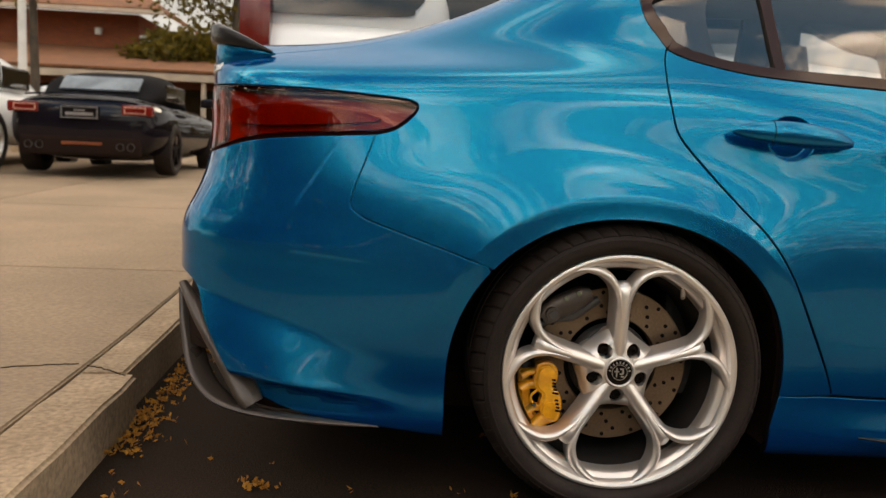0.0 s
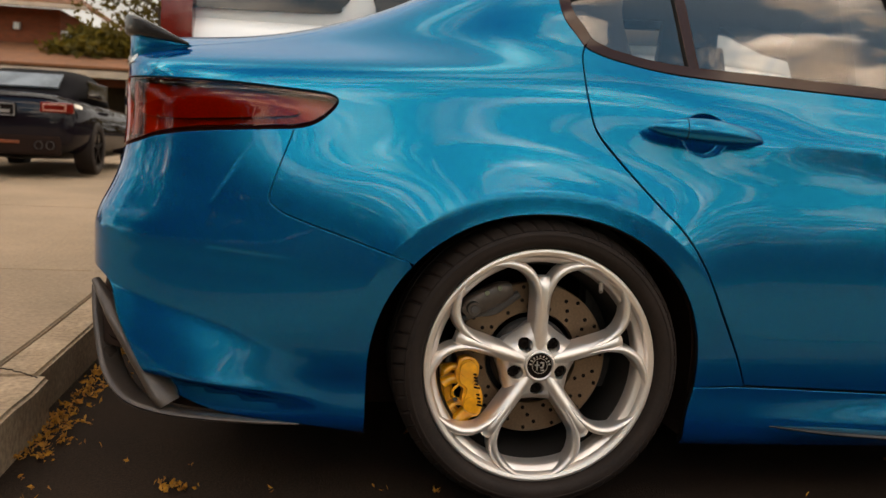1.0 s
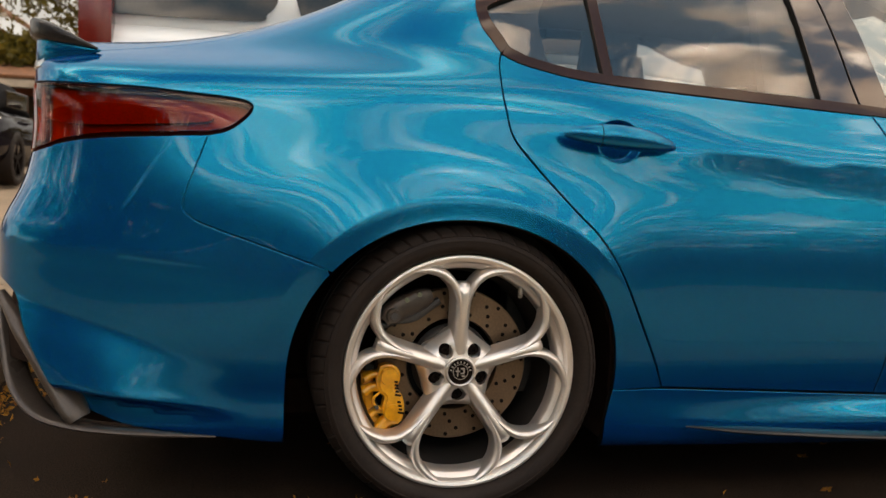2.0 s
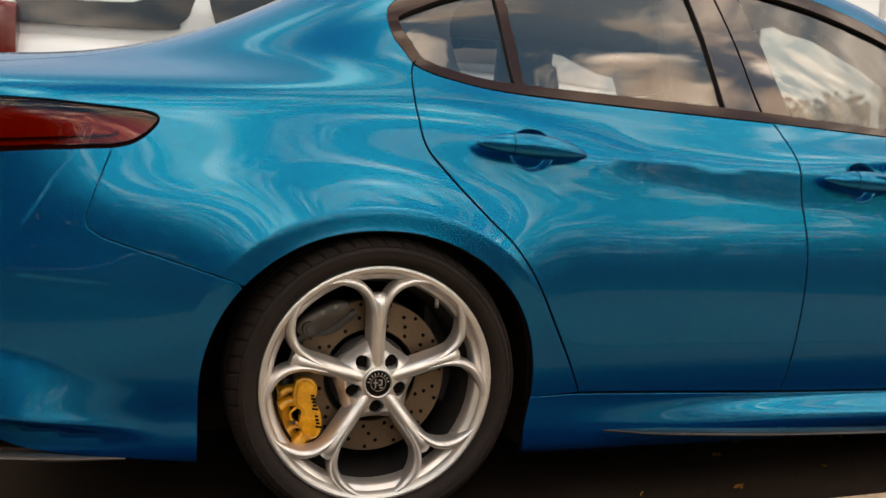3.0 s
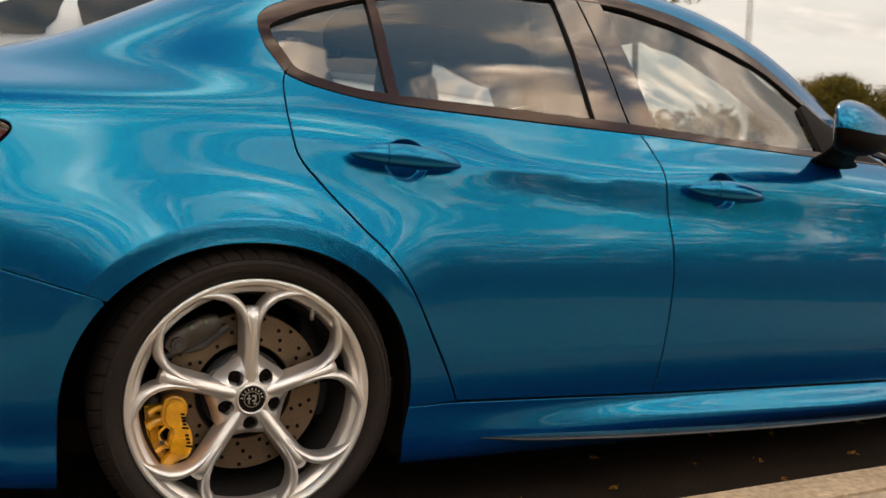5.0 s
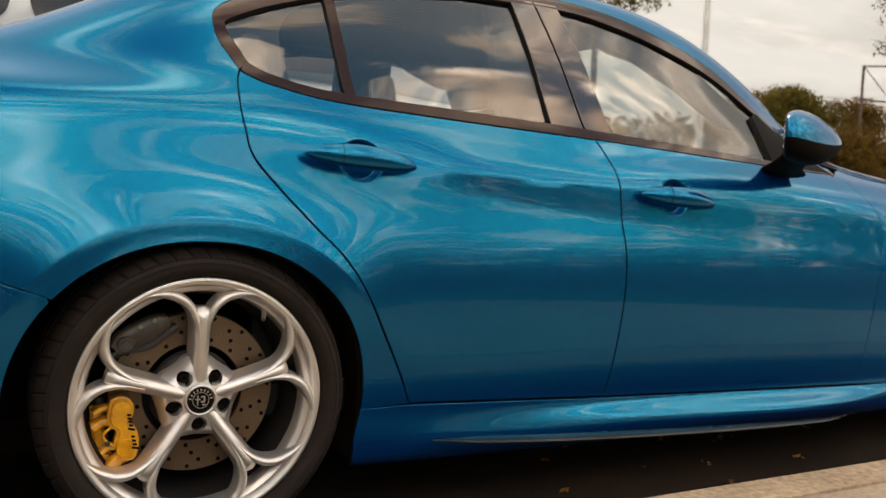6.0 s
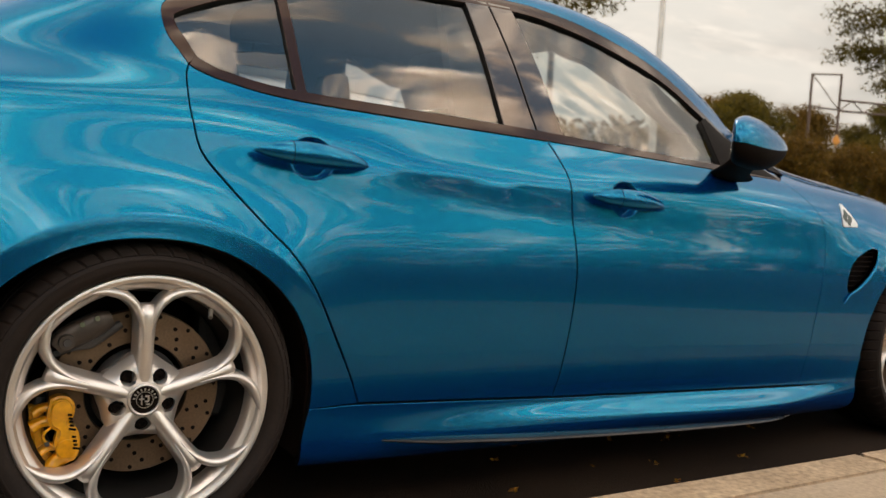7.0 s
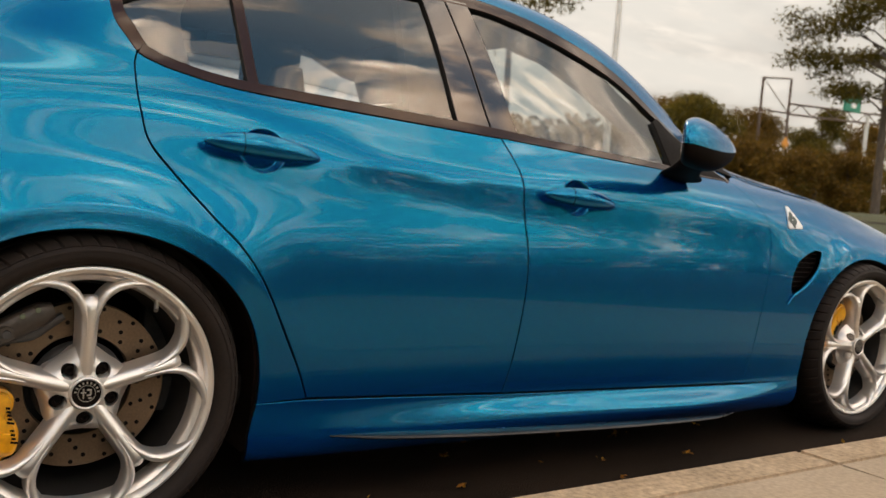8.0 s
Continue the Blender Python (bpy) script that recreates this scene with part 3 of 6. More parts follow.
def patch(name, x0, x1, v0, v1, material, parent, lift=0.0, nx=60, nv=24, whole=True, label=""):
    """A grid of the skin between two lengths and two heights, carried over to the far side."""
    s, v = np.meshgrid(unroll(np.linspace(x0, x1, nx)), np.linspace(v0, v1, nv))
    P, N = skin(s, v, lift)
    verts, norms = P.reshape(-1, 3), N.reshape(-1, 3)
    faces = [(j * nx + i, j * nx + i + 1, (j + 1) * nx + i + 1, (j + 1) * nx + i) for j in range(nv - 1) for i in range(nx - 1)]
    if whole:
        k = len(verts)
        faces = faces + [tuple(k + i for i in f[::-1]) for f in faces]
        verts = np.vstack([verts, verts * (1, -1, 1) + (0, 2 * MID, 0)])
        norms = np.vstack([norms, norms * (1, -1, 1)])
    return part(name, mesh_of(name, verts, faces, material, norms), material, parent, label)


# ---- the blue saloon ----
car = thing("car", "glossy blue metallic sports saloon parked beside the kerb", "car")


def arch_line(cx, a0, a1, n=40):
    """The wheel opening between two angles, degrees from the front."""
    out = []
    for a in np.radians(np.linspace(a0, a1, n)):
        c, s = math.cos(a), math.sin(a)
        k = 2 / 2.15
        out.append((cx - 0.007 + 0.376 * math.copysign(abs(c) ** k, c), 0.30 + 0.364 * max(s, 0) ** k))
    return out


def xv(points):
    """Outline points given as (X, v)."""
    return np.array([(x, v * VS) for x, v in points], float)


def mirrored(ob):
    """The same sheet on the far flank."""
    twin = part(ob.name.split(".")[0], ob.data, None, ob.parent, ob.get("label", ""))
    twin.matrix_basis = Matrix.Translation((0, 2 * MID, 0)) @ Matrix.Diagonal((1, -1, 1, 1))
    return twin


DOOR_REAR = [(0.491, 0.284), (0.459, 0.358), (0.411, 0.45), (0.347, 0.567), (0.291, 0.641), (0.235, 0.695), (0.146, 0.789), (0.098, 0.848), (0.082, 0.905), (0.074, 0.954), (0.074, 1.01), (0.082, 1.040)]
SPLIT = [(1.036, 0.951), (1.06, 0.906), (1.076, 0.853), (1.086, 0.756), (1.1, 0.652), (1.103, 0.545), (1.1, 0.439), (1.092, 0.33), (1.080, 0.259)]
DOOR_FRONT = [(2.045, 0.905), (2.093, 0.866), (2.150, 0.794), (2.178, 0.71), (2.168, 0.597), (2.150, 0.46), (2.135, 0.305), (2.118, 0.229)]
BELT_REAR = [(0.082, 1.040), (0.106, 1.026), (0.162, 1.008), (0.299, 0.985), (0.595, 0.969), (1.036, 0.951)]
BELT_FRONT = [(1.036, 0.951), (1.316, 0.937), (1.645, 0.921), (1.885, 0.911), (2.045, 0.905)]
LAMP_TOP = [(-0.895, 0.919), (-0.815, 0.917), (-0.687, 0.914), (-0.583, 0.907), (-0.511, 0.902), (-0.474, 0.896), (-0.462, 0.884), (-0.471, 0.866), (-0.495, 0.844), (-0.519, 0.831), (-0.551, 0.823)]
LAMP_LOW = [(-0.551, 0.823), (-0.679, 0.815), (-0.791, 0.806), (-0.871, 0.795), (-0.951, 0.780), (-1.08, 0.768), (-1.25, 0.765)]
SEAM = [(-0.551, 0.823), (-0.567, 0.778), (-0.591, 0.711), (-0.599, 0.673), (-0.583, 0.654), (-0.551, 0.638), (-0.43, 0.597), (-0.305, 0.556)]
LID_SIDE = [(-0.800, 0.994), (-0.835, 0.982), (-0.871, 0.954), (-0.895, 0.919)]
DECK = [(-0.511, 1.048), (-0.591, 1.026), (-0.695, 1.008), (-0.800, 0.994)]
DLO = [(0.082, 1.040), (0.066, 1.066), (0.044, 1.103), (0.036, 1.149), (0.046, 1.178), (0.085, 1.205), (0.2, 1.253), (0.4, 1.308), (0.7, 1.347), (1.028, 1.354), (1.18, 1.342), (1.364, 1.307), (1.62, 1.228), (1.82, 1.115), (1.95, 1.015), (2.045, 0.905)]


def capped(run, top):
    o = to_v(catmull(run, 6))
    o[:, 1] = np.minimum(o[:, 1], top * VS)
    return o


def join(*runs):
    """Runs already in (X, v), end to end."""
    out = []
    for r in runs:
        r = np.asarray(r, float)
        out.extend(r[:-1] if np.linalg.norm(r[-1] - r[0]) > 1e-9 else r)
    return np.array(out)


def run(points, n=6):
    return to_v(catmull(points, n))


def meet_angle(cx, x, z):
    """The angle of the opening's line nearest to a place."""
    best = min(np.linspace(0, 180, 361), key=lambda a: math.hypot(*(np.array(arch_line(cx, a, a, 1)[0]) - (x, z))))
    return best


a_seam = meet_angle(0, -0.305, 0.556)
arch_rear_upper = [(x, z) for x, z in arch_line(0, a_seam, 0)] + [(0.369, 0.278)]
rail = xv([(2.10, 15.6), (1.95, 17.3), (1.75, 17.75), (1.45, 17.75), (1.1, 17.6), (0.7, 17.5), (0.3, 17.4), (0.05, 17.3), (-0.2, 17.1), (-0.38, 16.6)])
quarter = join(run([(0.369, 0.278), (0.43, 0.282), (0.491, 0.284)]), run(DOOR_REAR), capped(DLO, 16.9), np.vstack([to_v([DLO[-1]]), rail]),
               np.vstack([rail[-1], to_v([DECK[0]])]), run(DECK), run(LID_SIDE), run(LAMP_TOP), run(SEAM), to_v(arch_rear_upper))
def ring_lines(cx, a0, a1, qs):
    """Lines that run round a wheel opening at the given distances from it."""
    out = []
    for q in qs:
        pts = [(cx - 0.007 + (x - cx + 0.007) * q, 0.30 + (z - 0.30) * q) for x, z in arch_line(cx, a0, a1, 90)]
        out.append(to_v([p for p in pts if p[1] > 0.305]))
    return out


QS = (1.04, 1.08, 1.125, 1.1345, 1.1355, 1.145, 1.17, 1.20)


def cup_lines(cx, cz):
    out = []
    for f in (0.3, 0.55, 0.64, 0.72, 0.80, 0.88, 0.95, 1.01, 1.12):
        out.append(to_v([(cx + 0.056 * f * math.cos(a), cz + 0.050 * f * math.sin(a)) for a in np.linspace(0, 2 * math.pi, 40)]))
    return out


side_sheets = [panel("rear_quarter_panel", quarter, PAINT, car, step_size=0.012, guides=ring_lines(0.0, 0, a_seam, QS))]

arch_rear_low = [(x, z) for x, z in arch_line(0, 180, a_seam)]
bumper = join(run(LAMP_LOW + [(-1.51, 0.765)]), to_v([(-1.51, 0.765), (-1.51, 0.52)]), run([(-1.51, 0.52), (-1.2, 0.51), (-1.02, 0.50), (-0.935, 0.475), (-0.895, 0.407), (-0.839, 0.312), (-0.800, 0.235)]),
              run([(-0.800, 0.235), (-0.70, 0.205), (-0.53, 0.185), (-0.383, 0.165)]), to_v([(-0.383, 0.165)] + arch_rear_low), run(SEAM[::-1]))
fold_lines = [to_v([(x, 0.378 - 0.33 * (x + 0.64) + d) for x in np.linspace(-0.93, -0.52, 40)]) for d in (0.012, 0.0, -0.012)] + [to_v([(x, 0.280 - 0.19 * (x + 0.664) + d) for x in np.linspace(-0.78, -0.50, 40)]) for d in (0.010, 0.0, -0.008, -0.02)] + [to_v([(x, 0.571 - 0.10 * (x + 0.743) + d) for x in np.linspace(-1.05, -0.50, 50)]) for d in (0.008, 0.0, -0.008)]
fold_lines += [to_v([(-0.623 - 0.623 * (0.812 - z) + d, z) for z in np.linspace(0.80, 0.63, 24)]) for d in (0.006, 0.0, -0.005, -0.010, -0.016, -0.024)]
side_sheets.append(panel("rear_bumper", bumper, PAINT, car, step_size=0.012, guides=ring_lines(0.0, a_seam, 180, QS) + fold_lines))
rear_door = join(run(DOOR_REAR), run(BELT_REAR), run(SPLIT), run([(1.080, 0.259), (0.8, 0.271), (0.491, 0.284)]))
front_door = join(run(SPLIT[::-1]), run(BELT_FRONT), run(DOOR_FRONT), run([(2.118, 0.229), (1.6, 0.243), (1.080, 0.259)]))
door_r = panel("rear_door", rear_door, PAINT, car, step_size=0.012, gap=0.0038, guides=cup_lines(0.345, 0.852) + ring_lines(0.0, 0, 60, QS))
door_f = panel("front_door", front_door, PAINT, car, step_size=0.014, gap=0.0028, guides=cup_lines(1.275, 0.804))
side_sheets += [door_r, door_f]
a_f = arch_line(2.82, 180, 0)
VENT = [(2.494, 0.687), (2.472, 0.640), (2.430, 0.598), (2.372, 0.560), (2.322, 0.538), (2.306, 0.556), (2.312, 0.600), (2.345, 0.648), (2.405, 0.678), (2.46, 0.692)]
vent_hole = to_v(catmull(VENT + [VENT[0]], 4)[:-1])
fender = join(run(DOOR_FRONT[::-1]), np.vstack([to_v([DOOR_FRONT[0]]), xv([(2.10, 14.0), (2.4, 13.9), (2.8, 13.7), (3.2, 13.5), (3.3, 12.0), (3.3, 8.0), (3.28, 5.0), (3.2, 3.5)])]), to_v([(3.19, 0.22)] + a_f[::-1] + [(2.426, 0.222)]), run([(2.426, 0.222), (2.25, 0.225), (2.118, 0.229)]))
side_sheets.append(panel("front_fender", fender, PAINT, car, step_size=0.014, holes=[vent_hole], guides=ring_lines(2.82, 0, 180, QS)))
sill = join(run([(0.369, 0.278), (0.43, 0.278), (0.491, 0.279), (0.8, 0.266), (1.080, 0.254), (1.6, 0.238), (2.118, 0.224), (2.426, 0.222)]), np.vstack([to_v([(2.426, 0.222)]), xv([(2.43, 2.0), (2.40, 0.9), (1.6, 0.9), (0.9, 0.9), (0.36, 0.9), (0.355, 2.0)])]), to_v([(0.355, 0.20), (0.369, 0.278)]))
side_sheets.append(panel("side_sill", sill, PAINT, car, step_size=0.014))
lid = join(run(DECK), run(LID_SIDE), run([(-0.895, 0.919), (-1.08, 0.922), (-1.3, 0.925), (-1.51, 0.925)]), np.vstack([to_v([(-1.51, 0.925)]), xv([(-1.51, 14), (-1.51, 17), (-1.51, 20.0), (-0.38, 20.0), (-0.38, 16.6)])]), np.vstack([xv([(-0.38, 16.6)]), to_v([DECK[0]])]))
side_sheets.append(panel("boot_lid", lid, PAINT, car, step_size=0.016))
hood = xv([(2.10, 14.0), (2.4, 13.9), (2.8, 13.7), (3.2, 13.5), (3.35, 13.4), (3.35, 20.0), (2.40, 20.0), (2.35, 18.0), (2.23, 16.8), (2.10, 15.6)])
side_sheets.append(panel("bonnet", hood, PAINT, car, step_size=0.02))

# lamp: lens over a deep housing
lamp_outline = join(run(LAMP_TOP), run(LAMP_LOW), run([(-1.25, 0.765), (-1.26, 0.84), (-1.25, 0.922)]), run([(-1.25, 0.922), (-1.08, 0.922), (-0.895, 0.919)]))
lamp = panel("tail_lamp", lamp_outline, LENS, car, lift=0.002, gap=0.004, depth=0.010, label="dark red wraparound tail lamp lens")
side_sheets.append(lamp)
panel("lamp_seal", lamp_outline, BLACK, lamp, lift=-0.006, gap=0.0, depth=0.04, holes=[shrink(tidy(lamp_outline, 0.014), 0.006)], step_size=0.008)
panel("lamp_housing", lamp_outline, LAMP_DARK, lamp, lift=-0.027, gap=0.004, depth=0.0)
glow_bar = run([(-0.56, 0.852), (-0.68, 0.842), (-0.80, 0.836), (-0.90, 0.838), (-0.97, 0.850), (-0.90, 0.868), (-0.80, 0.880), (-0.68, 0.878), (-0.56, 0.866), (-0.545, 0.858), (-0.56, 0.852)])[:-1]
panel("reflector", glow_bar, LAMP_RED, lamp, lift=-0.012, gap=0.0, depth=0.02)
side_fin = run([(-0.99, 0.800), (-1.0, 0.90), (-1.04, 0.905), (-1.05, 0.800), (-0.99, 0.800)], 3)[:-1]
panel("reflector", side_fin, LAMP_RED, lamp, lift=-0.014, gap=0.0, depth=0.010)

# glass and its trim
GLASS_Q = [(0.082, 1.045), (0.055, 1.10), (0.046, 1.155), (0.09, 1.20), (0.2, 1.247), (0.318, 1.285)]
quarter_glass = join(capped(GLASS_Q, 16.75), to_v([(0.318, 1.285), (0.335, 0.985)]), run([(0.335, 0.985), (0.25, 0.993), (0.15, 1.013), (0.082, 1.045)]))
rear_glass = join(to_v([(0.335, 0.985), (0.318, 1.285)]), capped([(0.318, 1.285), (0.5, 1.32), (0.7, 1.338), (0.94, 1.346)], 16.75), to_v([(0.94, 1.33), (1.012, 0.955)]), run([(1.012, 0.955), (0.7, 0.966), (0.335, 0.985)]))
front_glass = join(to_v([(1.012, 0.955), (0.94, 1.33)]), capped([(0.94, 1.346), (1.18, 1.336), (1.364, 1.300), (1.62, 1.220), (1.81, 1.108), (1.94, 1.01), (2.03, 0.909)], 16.75), run([(2.03, 0.909), (1.6, 0.925), (1.012, 0.955)]))
panes = []
for nm, o, host in (("quarter_glass", quarter_glass, door_r), ("rear_window_pane", rear_glass, door_r), ("front_window_pane", front_glass, door_f)):
    g = panel(nm, o, GLASS, host, lift=-0.010, gap=-0.004, depth=0.0, step_size=0.03)
    g.visible_shadow = False
    panes.append(g)


def band(line, width, top=99.0):
    """A strip along a line of (X, z), to its upper side where width is positive."""
    a = capped(line, top)
    t = np.gradient(a, axis=0)
    n = np.stack([-t[:, 1], t[:, 0]], -1) / (np.linalg.norm(t, axis=1, keepdims=True) + 1e-12)
    return np.vstack([a, (a + n * width)[::-1]])


trims = [
    panel("belt_trim", band([(0.086, 1.037), (0.095, 1.031)] + BELT_REAR[1:], 0.021), PIANO, door_r, lift=0.002, step_size=0.01, gap=0.0),
    panel("belt_trim", band(BELT_FRONT, 0.021), PIANO, door_f, lift=0.002, step_size=0.01, gap=0.0005),
    panel("window_surround", band(DLO[:9], -0.024, 16.9), PIANO, door_r, lift=0.001, step_size=0.01, gap=0.0005),
    panel("window_surround", band(DLO[8:], -0.022, 16.9), PIANO, door_f, lift=0.001, step_size=0.01, gap=0.0005),
    panel("window_divider", to_v([(0.322, 0.985), (0.349, 0.985), (0.330, 1.285), (0.303, 1.285)]), PIANO, door_r, lift=0.0, step_size=0.012),
    panel("pillar_cover", to_v([(0.899, 0.960), (1.010, 0.955), (0.938, 1.335), (0.862, 1.335)]), PILLAR, door_r, lift=0.001, step_size=0.02),
    panel("pillar_cover", to_v([(1.015, 0.955), (1.110, 0.950), (1.020, 1.335), (0.943, 1.335)]), PILLAR, door_f, lift=0.001, step_size=0.02),
    panel("mirror_sail", to_v([(1.745, 0.922), (2.03, 0.907), (1.955, 1.0), (1.815, 1.095), (1.770, 1.080)]), BLACK, door_f, lift=0.003, step_size=0.02),
]
for ob in side_sheets:
    mirrored(ob)
for ob in panes + trims:
    t = mirrored(ob)
    t.visible_shadow = ob.visible_shadow

# roof, windscreens, nose, and the dark shell behind the sheets
patch("roof", 0.06, 1.47, 17.45, NV - 1.001, PAINT, car, nx=50)
screen = panel("windscreen", xv([(1.47, 17.75), (1.75, 17.75), (1.95, 17.3), (2.10, 15.6), (2.23, 16.8), (2.35, 18.0), (2.40, 20.0), (1.47, 20.0)]), CLEAR, car, lift=-0.004, gap=0.0, depth=0.0, step_size=0.04)
screen_far = mirrored(screen)
rear_screen = patch("rear_screen", -0.38, 0.06, 17.1, NV - 1.001, GLASS, car, lift=-0.004, nx=30)
screen.visible_shadow = screen_far.visible_shadow = rear_screen.visible_shadow = False
patch("front_bumper", 3.28, 4.07, 1.0, 13.4, PAINT, car, nx=40)
patch("bonnet_front", 3.34, 4.07, 13.38, NV - 1.001, PAINT, car, lift=-0.002, nx=40)
mirrored(panel("cowl_trim", xv([(2.035, 14.1), (2.105, 13.95), (2.135, 14.9), (2.125, 15.7), (2.06, 15.5)]), BLACK, car, lift=0.004, gap=0.0, depth=0.006, step_size=0.02))
patch("headliner", 0.02, 1.58, 16.95, NV - 1.001, LINER, car, lift=-0.035, nx=30)
shell = join(xv([(-1.51, 1.2), (-0.39, 1.2)]), to_v([(-0.383, 0.19)] + arch_line(0, 180, 0) + [(0.370, 0.19)]), xv([(0.37, 1.2), (2.42, 1.2)]), to_v([(2.426, 0.19)] + arch_line(2.82, 180, 0) + [(3.19, 0.19)]), xv([(3.25, 2.0), (3.25, 12.6), (2.6, 12.7), (1.9, 12.9), (0.9, 13.2), (0.35, 13.3), (0.1, 13.4), (-0.1, 13.4), (-0.7, 12.6), (-1.51, 12.4)]))
mirrored(panel("inner_shell", shell, DARK, car, lift=-0.034, gap=0.0, depth=0.0, step_size=0.04))
part("floor_pan", box((-0.85, 0.32, 0.14), (3.3, 2 * MID - 0.32, 0.24), 0.03), DARK, car)
for cx in (0.0, 2.82):
    bm, rings = bmesh.new(), []
    for y in (0.035, 0.36):
        rings.append([bm.verts.new((cx - 0.012 + 0.395 * math.cos(a), y, 0.30 + 0.383 * math.sin(a))) for a in np.radians(np.linspace(-22, 202, 50))])
    for k in range(49):
        bm.faces.new((rings[0][k], rings[0][k + 1], rings[1][k + 1], rings[1][k]))
    bm.faces.new(rings[1])
    mirrored(part("wheel_liner", bm, DARK, car))

# door pulls sit over scooped cups
def pull(x0, z0, x1, z1, y, host):
    n = 26
    t = np.linspace(0, 1, n)
    path = np.stack([x0 + (x1 - x0) * t, y - 0.030 * np.sin(np.pi * t) ** 0.55, z0 + (z1 - z0) * t + 0.006 * np.sin(np.pi * t)], -1)
    prof = np.maximum(np.sin(np.pi * np.clip(t, 0.004, 0.996) ** 0.9) ** 0.5, 0.08)
    bar = shade(part("door_handle", sweep(path, 0.036 * prof, 0.054 * prof, 20, 1.75), PAINT, host, "body-coloured pull handle"), 60)
    k = path[int(n * 0.27)]
    part("lock_seam", sweep([k - (0.0007, 0, 0), k + (0.0007, 0, 0)], [0.0345], [0.0515], 20, 1.75), BLACK, bar)
    return bar


mirrored(pull(0.204, 0.862, 0.474, 0.843, -0.018, door_r))
mirrored(pull(1.142, 0.810, 1.402, 0.789, -0.029, door_f))

# wing mirror on a short black stalk
def wing_mirror():
    prof = catmull([(1.552, 0.62), (1.562, 0.84), (1.59, 0.97), (1.63, 1.0), (1.68, 0.93), (1.725, 0.74), (1.765, 0.46), (1.785, 0.22), (1.793, 0.04)], 4)

    def shell(a0, a1, grow, whole=False):
        bm, rings = bmesh.new(), []
        for x, f in prof:
            ring, zc = [], 0.985 - 0.10 * max(0, x - 1.60) * f
            for a in np.radians(np.linspace(a0, a1, 22)):
                c, s = math.cos(a), math.sin(a)
                yy = 0.100 * f * math.copysign(abs(c) ** 0.85, c) * grow
                zz = (0.080 if s > 0 else 0.066) * f * math.copysign(abs(s) ** 0.9, s) * grow
                ring.append(bm.verts.new((x + 1.12 * yy, -0.125 + yy, zc + zz)))
            rings.append(ring)
        for a, b in zip(rings, rings[1:]):
            for i in range(len(a) - 1):
                bm.faces.new((a[i], a[i + 1], b[i + 1], b[i]))
        if whole:
            bm.faces.new(rings[0])
            for ring in rings[1:]:
                bmesh.ops.delete(bm, geom=ring, context="VERTS")
        return bm

    head = shade(part("wing_mirror", shell(-4, 184, 1.0), PAINT, car, "blue door mirror with a black lower shell"), 60)
    shade(part("mirror_underside", shell(178, 362, 0.985), BLACK, head), 60)
    part("mirror_bezel", shell(0, 360, 0.985, True), BLACK, head)
    part("mirror_glass", box((-0.004, -0.055, -0.035), (0.004, 0.055, 0.035), 0.003), CHROME, head, m=pose(1.556, -0.125, 0.985, 0, 0, -48))
    shade(part("mirror_stalk", sweep([(1.76, 0.06, 0.896), (1.72, 0.02, 0.908), (1.68, -0.04, 0.922), (1.655, -0.09, 0.938)], [0.15, 0.12, 0.10, 0.10], [0.026, 0.024, 0.026, 0.03], 14, 2.5), BLACK, head), 60)
    return head


head = wing_mirror()
for ob in (head, *head.children):
    if ob is head:
        twin_head = mirrored(ob)
    else:
        t = mirrored(ob)
        t.parent = twin_head
        t.matrix_basis = Matrix.Identity(4)

# carbon pieces: blade under the sill, lip and fin of the diffuser, spoiler on the boot lid
blade = catmull([(0.545, -0.028, 0.197), (0.70, -0.052, 0.191), (1.0, -0.072, 0.178), (1.45, -0.076, 0.160), (1.85, -0.068, 0.148), (2.03, -0.034, 0.142)], 8)
mirrored(shade(part("sill_blade", sweep(blade, [0.004, 0.05, 0.055, 0.05, 0.035, 0.004], [0.004, 0.012, 0.013, 0.013, 0.010, 0.004], 12, 3), CARBON, car, "glossy carbon sill blade"), 50))
lip = catmull([(-0.524, 0.008, 0.192), (-0.66, 0.03, 0.196), (-0.80, 0.065, 0.205), (-0.885, 0.115, 0.222), (-0.938, 0.165, 0.275), (-0.966, 0.20, 0.37), (-0.985, 0.23, 0.45)], 8)
diffuser = panel("diffuser", to_v([(-1.51, 0.53), (-1.1, 0.52), (-0.93, 0.49), (-0.83, 0.32), (-0.79, 0.24), (-0.60, 0.205), (-0.60, 0.17), (-1.0, 0.17), (-1.51, 0.17)]), BLACK, car, lift=-0.05, gap=0.0, depth=0.0, step_size=0.03)
shade(part("diffuser_lip", sweep(lip, [0.004, 0.030, 0.05, 0.06, 0.06, 0.05, 0.03], [0.004, 0.012, 0.016, 0.018, 0.018, 0.016, 0.012], 12, 2.6), SATIN, diffuser), 50)
fin_line = catmull([(-0.978, 0.175, 0.470), (-0.925, 0.118, 0.408), (-0.865, 0.090, 0.325), (-0.815, 0.068, 0.245), (-0.800, 0.062, 0.222)], 8)
shade(part("diffuser_fin", sweep(fin_line, [0.02, 0.045, 0.060, 0.062, 0.05], [0.014, 0.020, 0.024, 0.026, 0.02], 12, 2.8, up=(0.5, -0.8, 0.2)), SATIN, diffuser), 50)
mirrored(diffuser)
spoiler = np.array([(-0.787, 0.174, 0.996), (-0.850, 0.190, 1.016), (-0.908, 0.226, 1.034), (-0.932, 0.32, 1.042), (-0.946, 0.60, 1.054), (-0.950, 0.90, 1.058)])
